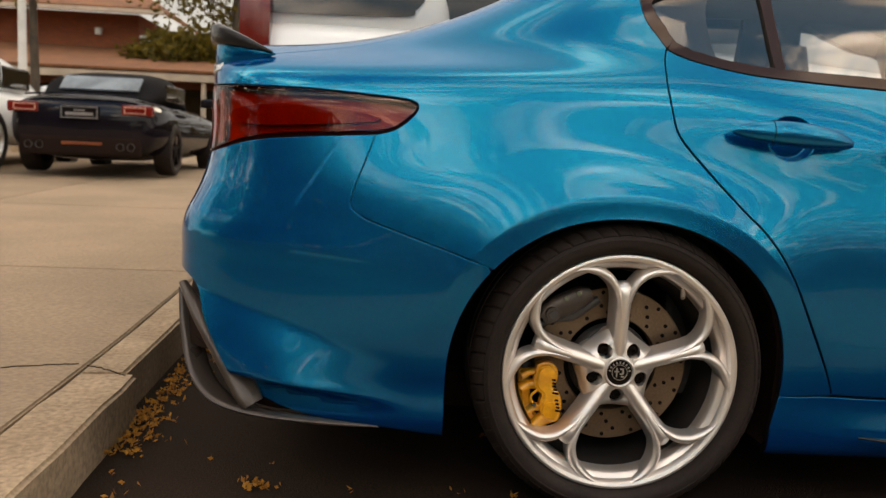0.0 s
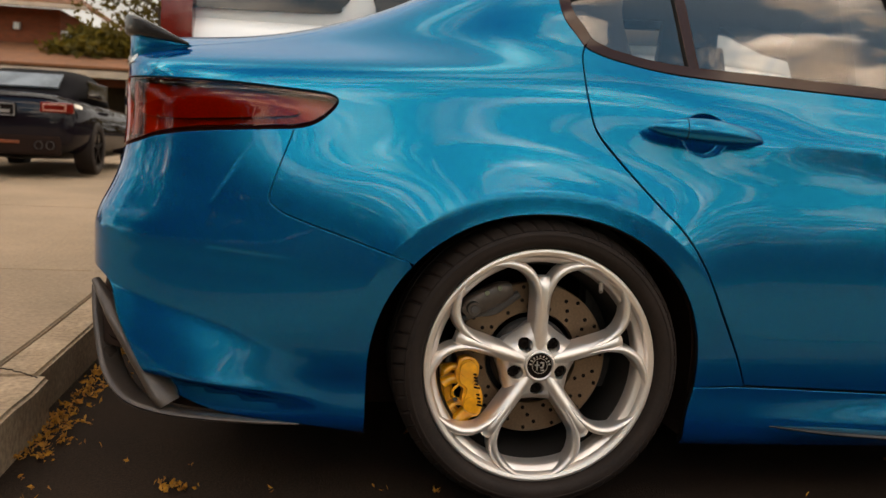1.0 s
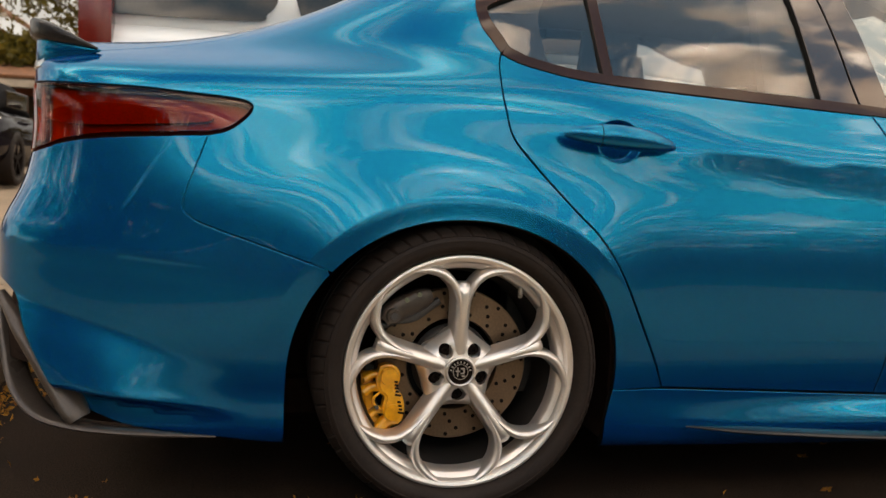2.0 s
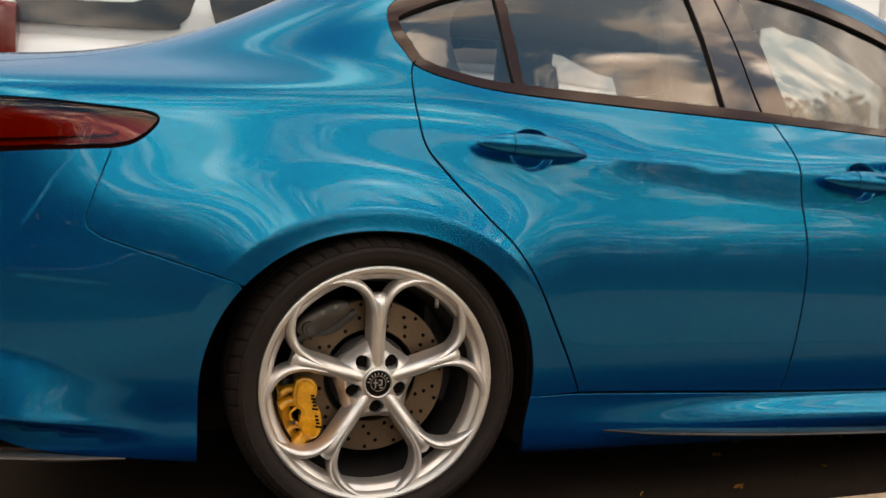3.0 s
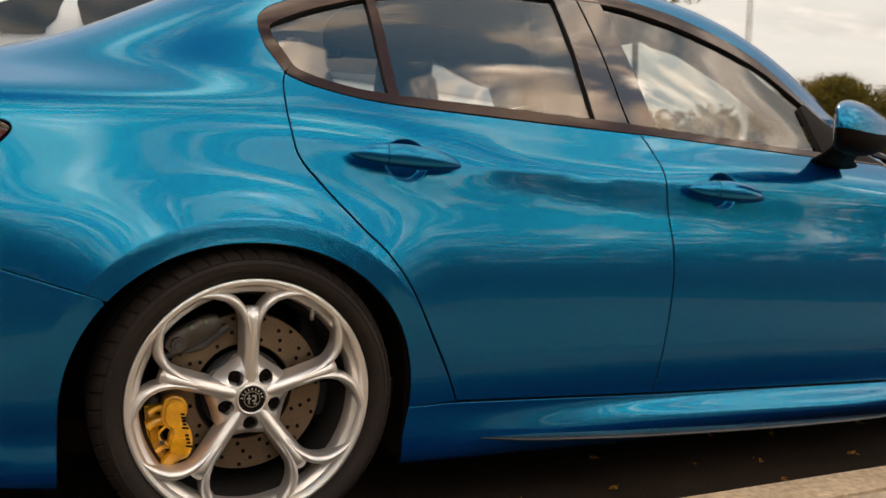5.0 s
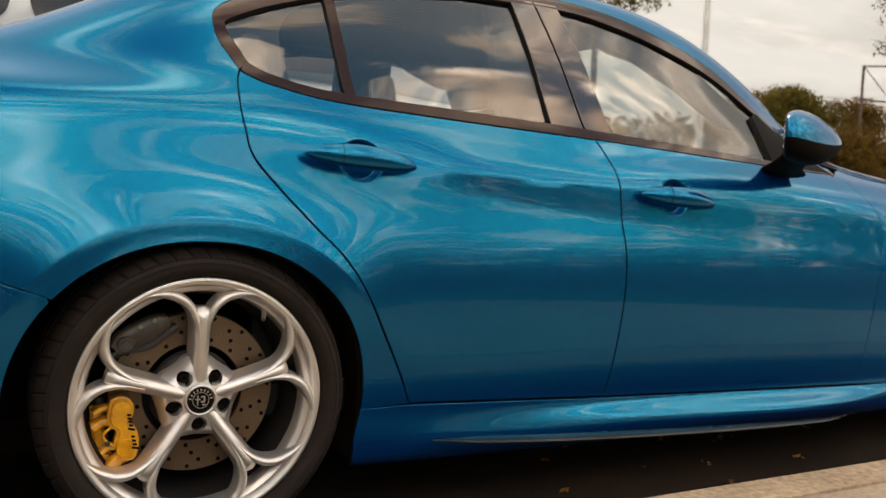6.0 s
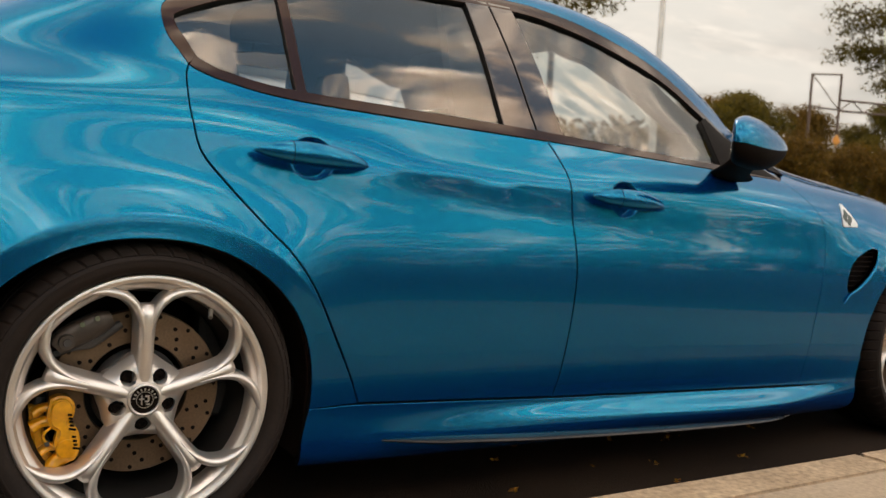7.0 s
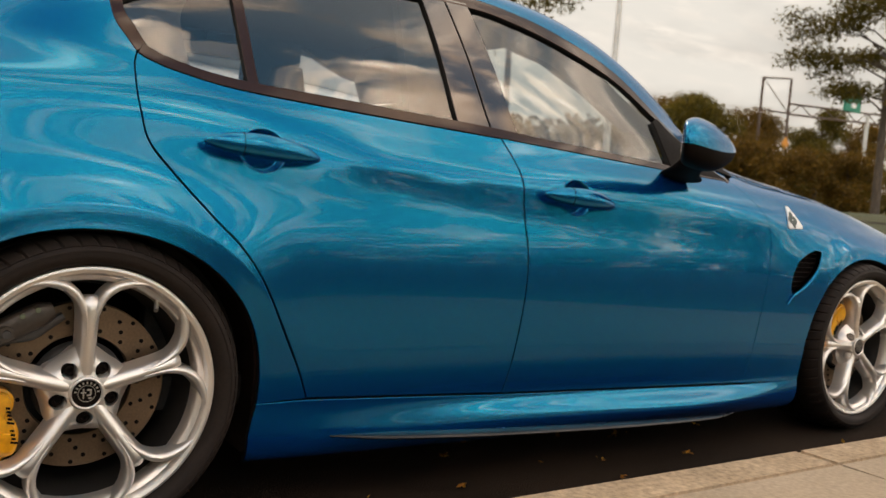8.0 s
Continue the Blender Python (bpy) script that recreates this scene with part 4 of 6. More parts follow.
edge_line = spoiler + [(0.006, 0.004, -0.004), (0.008, 0.006, -0.026), (0.012, 0.006, -0.044), (0.014, 0, -0.048), (0.014, 0, -0.048), (0.014, 0, -0.048)]
mirrored(shade(part("boot_edge", sweep(catmull(edge_line, 8), [0.004, 0.022, 0.030, 0.032, 0.032, 0.032], [0.004, 0.036, 0.060, 0.064, 0.064, 0.064], 14, 5.0), PAINT, car), 50))
sp = shade(part("spoiler", sweep(catmull(spoiler, 8), [0.006, 0.024, 0.030, 0.030, 0.030, 0.030], [0.004, 0.026, 0.044, 0.046, 0.046, 0.046], 14, 4.0), CARBON, car, "carbon boot spoiler"), 50)
mirrored(sp)
# raised metal letters on the boot lid, drawn as plain upright bars
for k in range(6):
    X = -0.985 - 0.026 * k
    p, n = skin(unroll(X), v_at(X, 0.962), 0.001)
    part("badge_bar", box((-0.009, -0.002, -0.010), (0.009, 0.002, 0.010), 0.001), CHROME, car, m=Matrix.Translation(Vector(p)) @ Vector(n).to_track_quat("-Y", "Z").to_matrix().to_4x4())

# triangular badge and the vent behind the front wheel
BADGE = [(2.318, 0.838), (2.330, 0.838), (2.384, 0.772), (2.378, 0.764), (2.290, 0.762), (2.285, 0.768)]
badge = panel("fender_badge", to_v(BADGE), WHITE, car, lift=0.004, gap=0.0, depth=0.005, step_size=0.008, label="white triangular enamel badge with a green clover shape")
for X, z, r in ((2.322, 0.806, 0.013), (2.306, 0.790, 0.012), (2.340, 0.790, 0.012), (2.324, 0.776, 0.012)):
    o = [(X + r * 0.8 * math.cos(a) * (1 + 0.25 * math.cos(4 * a)), z + r * math.sin(a)) for a in np.linspace(0, 2 * math.pi, 16, endpoint=False)]
    panel("clover_leaf", to_v(o), GREEN, badge, lift=0.0055, gap=0.0, depth=0.001, step_size=0.006)
vent_box = panel("side_vent", vent_hole, BLACK, car, lift=-0.028, gap=-0.006, depth=0.0, step_size=0.02, label="black mesh side vent")
for k in range(9):
    z0 = 0.545 + 0.017 * k
    xs = [x for x in np.linspace(2.29, 2.50, 60) if inside(to_v([(x, z0)]), vent_hole)[0]]
    if len(xs) > 4:
        pts = [on_skin(x, z0, -0.014)[0] for x in np.linspace(xs[0], xs[-1], 6)]
        part("vent_slat", sweep(pts, [0.010], [0.004], 6), BLACK, vent_box)
tail = catmull([(2.494, 0.690), (2.475, 0.642), (2.433, 0.598), (2.374, 0.558), (2.318, 0.530), (2.290, 0.500)], 6)
shade(part("vent_lip", sweep([on_skin(x, z, 0.004)[0] for x, z in tail], [0.004, 0.012, 0.014, 0.012, 0.003], [0.004, 0.010, 0.012, 0.010, 0.003], 10), PAINT, vent_box), 60)

# cabin
cabin = part("cabin_floor", box((-0.3, 0.14, 0.24), (2.1, 2 * MID - 0.14, 0.32), 0.01), CLOTH, car)
for y in (0.20, 2 * MID - 0.20):
    part("door_card", box((0.15, y - 0.03, 0.3), (2.05, y + 0.03, 0.90), 0.02), CLOTH, car)
part("dashboard", sweep([(2.04, 0.18, 0.79), (2.04, MID, 0.81), (2.04, 2 * MID - 0.18, 0.79)], [0.50], [0.22], 16, 3), CLOTH, car)
for y0, y1 in ((0.292, 0.335), (2 * MID - 0.335, 2 * MID - 0.292)):
    bm = bmesh.new()
    ring = [(1.94, 1.035), (1.60, 1.215), (1.33, 1.315), (1.20, 1.335), (1.08, 1.33), (1.157, 1.285), (1.282, 1.238), (1.38, 1.222), (1.56, 1.150), (1.764, 1.048)]
    lo, hi = [bm.verts.new((x, y0, z)) for x, z in ring], [bm.verts.new((x, y1, z)) for x, z in ring]
    bm.faces.new(lo)
    bm.faces.new(hi[::-1])
    for k in range(len(ring)):
        bm.faces.new((lo[k], lo[(k + 1) % len(ring)], hi[(k + 1) % len(ring)], hi[k]))
    part("pillar_trim", bm, LINER, car)
# wide inner covers of the middle pillars, and the trim behind the small rear panes
for y0, y1, lean in ((0.18, 0.21, 0.16), (2 * MID - 0.18, 2 * MID - 0.21, -0.16)):
    bm = bmesh.new()
    rows_ = []
    for x, z in ((0.85, 0.86), (1.09, 0.86), (1.075, 1.20), (1.06, 1.335), (0.83, 1.335), (0.835, 1.20)):
        rows_.append((bm.verts.new((x, y0 + lean * max(0, z - 0.95) * 2.2, z)), bm.verts.new((x, y1 + lean * max(0, z - 0.95) * 2.2, z))))
    bm.faces.new([r[0] for r in rows_])
    bm.faces.new([r[1] for r in rows_][::-1])
    for k in range(6):
        a, b = rows_[k], rows_[(k + 1) % 6]
        bm.faces.new((a[0], b[0], b[1], a[1]))
    bmesh.ops.recalc_face_normals(bm, faces=bm.faces)
    part("pillar_trim", bm, LINER, car)
mirrored(panel("corner_trim", join(capped([(0.082, 1.030), (0.040, 1.10), (0.034, 1.16), (0.085, 1.215), (0.2, 1.262), (0.330, 1.295)], 16.9), capped([(0.330, 1.295), (0.325, 1.262), (0.262, 1.236), (0.212, 1.200), (0.188, 1.150), (0.190, 1.08), (0.206, 1.005)], 16.9), run([(0.206, 1.005), (0.13, 1.012), (0.082, 1.030)])), CLOTH, car, lift=-0.022, gap=0.0, depth=0.008, step_size=0.02))
part("parcel_shelf", box((-0.38, 0.28, 0.93), (0.16, 2 * MID - 0.28, 0.97), 0.01), CLOTH, car)


for y in (0.335, 2 * MID - 0.335):
    shade(part("seat_belt", sweep(catmull([(0.985, y - 0.10 if y > MID else y - 0.03, 1.20), (0.975, y, 1.02), (1.0, y, 0.80)], 5), [0.046], [0.004], 8, 4, up=(0, 1, 0)), LINER, car), 60)


def seat(x, y, w, zt):
    base = shade(part("seat", sweep([(x + 0.02, y, 0.50), (x + 0.28, y, 0.52), (x + 0.52, y, 0.55)], [w * 0.95, w, w * 0.9], [0.20, 0.20, 0.16], 16, 3.4), CLOTH, car), 60)
    shade(part("seat_back", sweep([(x + 0.06, y, 0.48), (x - 0.02, y, 0.70), (x - 0.10, y, 0.92), (x - 0.13, y, zt - 0.18)], [w * 0.9, w, w * 0.95, w * 0.6], [0.18, 0.17, 0.13, 0.09], 16, 3.2, up=(1, 0, 0.2)), CLOTH, base), 60)
    shade(part("headrest", sweep([(x - 0.12, y, zt - 0.17), (x - 0.13, y, zt - 0.10), (x - 0.12, y, zt - 0.01)], [w * 0.42, w * 0.52, w * 0.4], [0.09, 0.11, 0.07], 16, 3, up=(1, 0, 0)), CLOTH, base), 60)


for y in (0.52, 2 * MID - 0.52):
    seat(1.05, y, 0.50, 1.22)
    seat(0.26, y, 0.52, 1.10)

def plate(points, y0, y1, bevel):
    """A thick plate with a smooth outline in x and z, rounded at its edges."""
    ring = catmull(list(points) + [points[0]], 3)[:-1]
    bm = bmesh.new()
    lo, hi = [bm.verts.new((x, y0, z)) for x, z in ring], [bm.verts.new((x, y1, z)) for x, z in ring]
    bm.faces.new(lo)
    bm.faces.new(hi[::-1])
    for k in range(len(ring)):
        j = (k + 1) % len(ring)
        bm.faces.new((lo[k], hi[k], hi[j], lo[j]))
    bmesh.ops.recalc_face_normals(bm, faces=bm.faces)
    rim_edges = [e for e in bm.edges if abs(e.verts[0].co.y - e.verts[1].co.y) < 1e-6]
    bmesh.ops.bevel(bm, geom=rim_edges, offset=bevel, segments=3, affect="EDGES", clamp_overlap=True)
    return bm


# ---- wheels: hub face at the origin, y runs into the car ----
def ribbed(bm, way, wid, dep, prof):
    """A solid bar along a line in the wheel's face, its section given as shares of half width and depth."""
    n, rings = len(way), []
    for i in range(n):
        t = way[min(i + 1, n - 1)] - way[max(i - 1, 0)]
        t = t / np.linalg.norm(t)
        side = np.cross(t, (0, 1, 0))
        side = side / np.linalg.norm(side)
        rings.append([bm.verts.new(way[i] + side * wid[i] / 2 * a + np.array((0, 1, 0)) * dep[i] * b) for a, b in prof])
    for a, b in zip(rings, rings[1:]):
        for k in range(len(a) - 1):
            bm.faces.new((a[k], a[k + 1], b[k + 1], b[k]))
    bm.faces.new(rings[0])
    bm.faces.new(rings[-1][::-1])


def spoke_mesh():
    """One spoke of the telephone-dial kind, pointing up: a ridged stem that forks into two arms which run into the rim."""
    bm = bmesh.new()
    stem = catmull([(0, 0.006, 0.036), (0, 0.003, 0.060), (0, -0.001, 0.095), (0, -0.005, 0.130), (0, -0.0075, 0.160), (0, -0.006, 0.182), (0, 0.004, 0.199)], 5)
    k = np.linspace(0, 1, len(stem))
    ribbed(bm, stem, np.interp(k, [0, 0.2, 0.45, 0.65, 0.8, 0.92, 1], [0.036, 0.0300, 0.0300, 0.032, 0.036, 0.040, 0.022]), np.interp(k, [0, 0.5, 0.85, 1], [0.050, 0.052, 0.046, 0.034]),
           [(-1.45, 1.0), (-1.28, 0.55), (-1.12, 0.28), (-0.95, 0.12), (-0.62, 0.035), (-0.28, -0.02), (0.0, -0.045), (0.28, -0.02), (0.62, 0.035), (0.95, 0.12), (1.12, 0.28), (1.28, 0.55), (1.45, 1.0)])
    for sx in (-1, 1):
        way = catmull([(sx * 0.0060, -0.0035, 0.118), (sx * 0.0080, -0.0065, 0.150), (sx * 0.0150, -0.0085, 0.178), (sx * 0.0270, -0.0095, 0.2005), (sx * 0.0470, -0.0100, 0.2175), (sx * 0.0720, -0.0105, 0.2255), (sx * 0.0950, -0.0110, 0.2265), (sx * 0.1160, -0.0105, 0.2225)], 7)
        k = np.linspace(0, 1, len(way))
        ribbed(bm, way, np.interp(k, [0, 0.25, 0.5, 0.7, 0.88, 1], [0.010, 0.015, 0.0185, 0.0175, 0.012, 0.004]), np.interp(k, [0, 0.3, 0.6, 0.9, 1], [0.050, 0.050, 0.046, 0.034, 0.02]),
               [(-1.30, 1.0), (-1.2, 0.5), (-1.06, 0.2), (-0.85, 0.07), (-0.35, -0.005), (0.0, -0.03), (0.35, -0.005), (0.85, 0.07), (1.06, 0.2), (1.2, 0.5), (1.30, 1.0)])
    bmesh.ops.recalc_face_normals(bm, faces=bm.faces)
    me = bpy.data.meshes.new("spoke")
    bm.to_mesh(me)
    bm.free()
    me.materials.append(ALLOY)
    me.polygons.foreach_set("use_smooth", [True] * len(me.polygons))
    me.set_sharp_from_angle(angle=radians(50))
    return me


SPOKE = spoke_mesh()
RIM_PROFILE = [(0.2625, 0.006), (0.2635, -0.006), (0.2610, -0.012), (0.2560, -0.0130), (0.2490, -0.0105), (0.2450, -0.005), (0.2430, 0.003), (0.2345, 0.009), (0.2310, 0.015), (0.2290, 0.030), (0.2275, 0.046), (0.2330, 0.050), (0.2480, 0.030)]
BARREL_PROFILE = [(0.2275, 0.046), (0.2190, 0.075), (0.2140, 0.110), (0.2160, 0.200), (0.2350, 0.235), (0.2450, 0.238), (0.2450, 0.225), (0.2260, 0.200), (0.2240, 0.110), (0.2340, 0.048)]


def tyre_mesh():
    """Low tyre: bulged wall with a bead line, shoulder blocks and four grooves round the tread."""
    prof = [(0.2600, 0.006), (0.2640, -0.010), (0.2690, -0.020), (0.2740, -0.0265), (0.2850, -0.0300), (0.2925, -0.0300), (0.2935, -0.0314), (0.2965, -0.0312), (0.2975, -0.0296), (0.3030, -0.0268), (0.3035, -0.0245), (0.3050, -0.0245), (0.3056, -0.0266), (0.3110, -0.0200), (0.3160, -0.0100), (0.3205, 0.002), (0.3240, 0.016), (0.3258, 0.034),
            (0.3262, 0.060), (0.3190, 0.062), (0.3190, 0.070), (0.3266, 0.072), (0.3270, 0.105), (0.3200, 0.107), (0.3200, 0.117), (0.3270, 0.119), (0.3262, 0.18), (0.3240, 0.215), (0.3160, 0.240), (0.300, 0.256), (0.270, 0.245), (0.2565, 0.228)]
    seg = 448
    bm, rings = bmesh.new(), []
    for r, d in prof:
        ring = []
        for k in range(seg):
            notch = 0.0
            if 0.303 < r and -0.029 < d < 0.058 and k % 8 == 0:
                notch = 0.0040 if d > -0.02 else 0.003
            a = 2 * math.pi * (k + (d * 46)) / seg
            ring.append(bm.verts.new(((r - notch) * math.cos(a), d + notch * 0.4, (r - notch) * math.sin(a))))
        rings.append(ring)
    for a, b in zip(rings, rings[1:]):
        for k in range(seg):
            bm.faces.new((a[k], a[(k + 1) % seg], b[(k + 1) % seg], b[k]))
    bmesh.ops.recalc_face_normals(bm, faces=bm.faces)
    me = bpy.data.meshes.new("tyre")
    bm.to_mesh(me)
    bm.free()
    me.materials.append(TYRE)
    me.polygons.foreach_set("use_smooth", [True] * len(me.polygons))
    me.set_sharp_from_angle(angle=radians(35))
    return me


TYRE_MESH = tyre_mesh()


def polar(r, a, y=0.0):
    return (r * math.cos(radians(a)), y, r * math.sin(radians(a)))


def hub_mesh():
    """The dished centre of the wheel with five deep bolt pockets."""
    from mathutils.geometry import delaunay_2d_cdt
    edge = []
    for a in np.linspace(0, 2 * math.pi, 120, endpoint=False):
        edge.append((0.090 + 0.005 * math.cos(5 * (a - math.pi / 2)), a))
    rims = [np.array([(r * math.cos(a), r * math.sin(a)) for r, a in edge])]
    for k in range(5):
        c0 = np.array((math.cos(radians(54 + 72 * k)), math.sin(radians(54 + 72 * k)))) * 0.0545
        rims.append(np.array([c0 + 0.0164 * np.array((math.cos(a), math.sin(a))) for a in np.linspace(0, 2 * math.pi, 24, endpoint=False)]))
    rims.append(np.array([0.0310 * np.array((math.cos(a), math.sin(a))) for a in np.linspace(0, 2 * math.pi, 40, endpoint=False)]))
    pts, edges = [], []
    for r in rims:
        k = len(pts)
        pts += r.tolist()
        edges += [(k + i, k + (i + 1) % len(r)) for i in range(len(r))]
    for rr in np.linspace(0.0345, 0.086, 13):
        pts += [(rr * math.cos(a), rr * math.sin(a)) for a in np.linspace(0, 2 * math.pi, 70, endpoint=False)]
    vs, es, fs, *_ = delaunay_2d_cdt([Vector(p) for p in pts], edges, [], 0, 1e-7)
    flat = np.array([tuple(v) for v in vs])
    tri = np.array([f for f in fs if len(f) == 3])
    mid = flat[tri].mean(1)
    keep = inside(mid, rims[0])
    for r in rims[1:]:
        keep &= ~inside(mid, r)

    def deep(p):
        r = np.hypot(p[:, 0], p[:, 1])
        a = np.arctan2(p[:, 1], p[:, 0])
        ridge = 0.5 + 0.5 * np.cos(5 * (a - math.pi / 2))
        return np.interp(r, [0.0310, 0.040, 0.055, 0.068, 0.077, 0.086, 0.096], [0.004, 0.0060, 0.0110, 0.0195, 0.032, 0.048, 0.070]) * (1 - 0.6 * ridge * step(r, 0.035, 0.06))

    y = deep(flat)
    verts = [(x, d, z) for (x, z), d in zip(flat, y)]
    faces = [tuple(t) for t in tri[keep]]
    for r in rims:
        k, n = len(verts), len(r)
        d = deep(r)
        verts += [(x, e, z) for (x, z), e in zip(r, d)] + [(x, e + 0.030, z) for (x, z), e in zip(r, d)]
        faces += [(k + i, k + (i + 1) % n, k + n + (i + 1) % n, k + n + i) for i in range(n)]
    bm = bmesh.new()
    me = bpy.data.meshes.new("hub")
    me.from_pydata(verts, [], faces)
    bm.from_mesh(me)
    bmesh.ops.recalc_face_normals(bm, faces=bm.faces)
    bm.to_mesh(me)
    bm.free()
    me.materials.append(ALLOY)
    me.polygons.foreach_set("use_smooth", [True] * len(me.polygons))
    me.set_sharp_from_angle(angle=radians(50))
    return me


HUB = hub_mesh()


def wheel(name, cx, y, phase, far=False, second=True, turn=0.0):
    flip = pose(0, 0, 0, 0, 0, 180 if far else 0)
    base = Matrix.Translation((cx, y, 0.327)) @ flip
    rim = shade(part(name, lathe(RIM_PROFILE, 120, close=True), ALLOY, car, "silver five-hole alloy wheel with a low black tyre", base), 30)
    part("tyre", TYRE_MESH, None, rim, "black low-profile tyre")
    for k in range(5):
        part("spoke", SPOKE, None, rim, m=pose(0, 0, 0, 0, phase + 72 * k, 0))
    hub_ob = part("hub", HUB, None, rim, m=pose(0, 0, 0, 0, phase, 0))
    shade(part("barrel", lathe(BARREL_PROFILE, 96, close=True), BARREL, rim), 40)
    cap = shade(part("centre_cap", lathe([(0.0, 0.002), (0.0278, 0.002), (0.0288, -0.0015), (0.0310, -0.0030), (0.0335, -0.0020), (0.0350, 0.003), (0.0350, 0.014)], 48), ALLOY, rim), 40)
    shade(part("cap_emblem", lathe([(0.0, -0.0008), (0.0268, -0.0008), (0.0282, 0.0004), (0.0282, 0.004)], 40), BLACK, cap, "black enamel cap emblem"), 40)
    for dx, dz, w, h in ((-0.0065, 0.0, 0.0028, 0.021), (-0.0065, 0.002, 0.011, 0.0028), (0.0045, 0.0075, 0.009, 0.0035), (0.0075, 0.002, 0.0035, 0.009), (0.004, -0.0035, 0.008, 0.0035), (0.0065, -0.0095, 0.0075, 0.0032)):
        part("emblem_bar", box((dx - w / 2, -0.0026, dz - h / 2), (dx + w / 2, -0.0006, dz + h / 2), 0.0006, 1), EMBLEM, cap)
    shade(part("emblem_ring", lathe([(0.0162, -0.0006), (0.0164, -0.0020), (0.0174, -0.0020), (0.0176, -0.0006)], 40, close=True), EMBLEM, cap), 40)
    for k in range(9):
        part("emblem_bar", box((-0.0016, -0.0020, -0.0026), (0.0016, -0.0006, 0.0026), 0.0004, 1), EMBLEM, cap, m=pose(0, 0, 0, 0, -80 + 20 * k, 0) @ Matrix.Translation((0, 0, 0.0222)))
    for k in range(5):
        p = polar(0.0545, 54 + phase + 72 * k)
        bolt = lathe([(0.0162, 0.032), (0.0105, 0.030), (0.0098, 0.020), (0.0055, 0.0195), (0.0045, 0.025), (0.0, 0.025)], 18)
        shade(part("lug_bolt", bolt, BLACK, rim, m=Matrix.Translation(p)), 30)
    shade(part("valve", cylinder(0.0058, 0.0048, polar(0.233, 54, 0.024), polar(0.213, 53, -0.004), 14), EMBLEM, rim), 40)
    # disc with rings of drilled holes
    disc = shade(part("brake_disc", lathe([(0.106, 0.084), (0.108, 0.080), (0.174, 0.080), (0.176, 0.082), (0.176, 0.106), (0.106, 0.106)], 96, close=True), DISC, rim, "tan drilled brake disc", m=pose(0, 0, 0)), 30)
    bm = bmesh.new()
    for r, off in ((0.119, 0), (0.136, 6), (0.153, 12), (0.166, 3)):
        for k in range(15):
            cylinder(0.0046, 0.0046, polar(r, off + 24 * k, 0.0785), polar(r, off + 24 * k, 0.086), 10, bm)
    tagged(part("drilling", bm, BLACK, disc), kind="stuff")
    shade(part("disc_bell", lathe([(0.0, 0.052), (0.075, 0.052), (0.086, 0.058), (0.092, 0.070), (0.094, 0.090)], 60), CAST, disc), 40)
    # caliper: lobed outer half with script, webs that bridge outwards over the disc to the inner half
    def at(points, y):
        return catmull([(x, y, z) for x, z in points], 5)

    place = pose(0, 0, 0, 0, turn, 0) @ Matrix.Translation((-0.14, 0, -0.055)) @ Matrix.Diagonal((1 + 0.004 * turn, 1, 1 + 0.014 * turn, 1)) @ Matrix.Translation((0.14, 0, 0.055))
    yellow = shade(part("brake_caliper", plate([(-0.176, 0.006), (-0.160, 0.012), (-0.142, 0.008), (-0.131, -0.006), (-0.131, -0.028), (-0.139, -0.044), (-0.126, -0.056), (-0.119, -0.078), (-0.120, -0.106), (-0.130, -0.124), (-0.148, -0.122), (-0.162, -0.108), (-0.167, -0.084), (-0.163, -0.062), (-0.175, -0.052), (-0.182, -0.030)], 0.024, 0.062, 0.007), YELLOW, rim, "yellow brake caliper with dark script bars", place), 50)
    for a, b, w in (((-0.172, -0.016), (-0.206, -0.026), 0.018), ((-0.168, -0.044), (-0.208, -0.056), 0.024), ((-0.158, -0.098), (-0.190, -0.108), 0.016), ((-0.142, -0.118), (-0.170, -0.148), 0.034)):
        mid = ((a[0] + b[0]) / 2 - 0.003, (a[1] + b[1]) / 2 + 0.004)
        shade(part("bridge_rib", sweep(at([a, mid, b], 0.058), [w, w * 0.8, w], [0.034, 0.032, 0.040], 14, 3.2, up=(0, 1, 0)), YELLOW, yellow), 50)
    shade(part("bridge_rib", plate([(-0.212, -0.016), (-0.186, -0.018), (-0.182, -0.070), (-0.174, -0.110), (-0.140, -0.140), (-0.156, -0.160), (-0.190, -0.136), (-0.206, -0.080)], 0.066, 0.098, 0.006), YELLOW, yellow), 50)
    for p in ((-0.155, -0.016), (-0.144, -0.096)):
        shade(part("piston_boss", cylinder(0.0205, 0.0185, (p[0], 0.030, p[1]), (p[0], 0.0205, p[1]), 24), YELLOW, yellow), 40)
    shade(part("pad_carrier", sweep(at([(-0.190, 0.0), (-0.196, -0.05), (-0.180, -0.105), (-0.150, -0.145)], 0.092), [0.02, 0.03, 0.03, 0.02], [0.03, 0.03, 0.03, 0.03], 12, 3, up=(0, 1, 0)), CAST, yellow), 50)
    part("bleed_screw", cylinder(0.005, 0.005, (-0.180, 0.046, -0.086), (-0.180, 0.030, -0.086), 10), CAST, yellow)
    shade(part("brake_pipe", sweep(at([(-0.172, -0.052), (-0.186, -0.066), (-0.184, -0.080), (-0.168, -0.092)], 0.036), [0.006], [0.006], 8), YELLOW, yellow), 50)
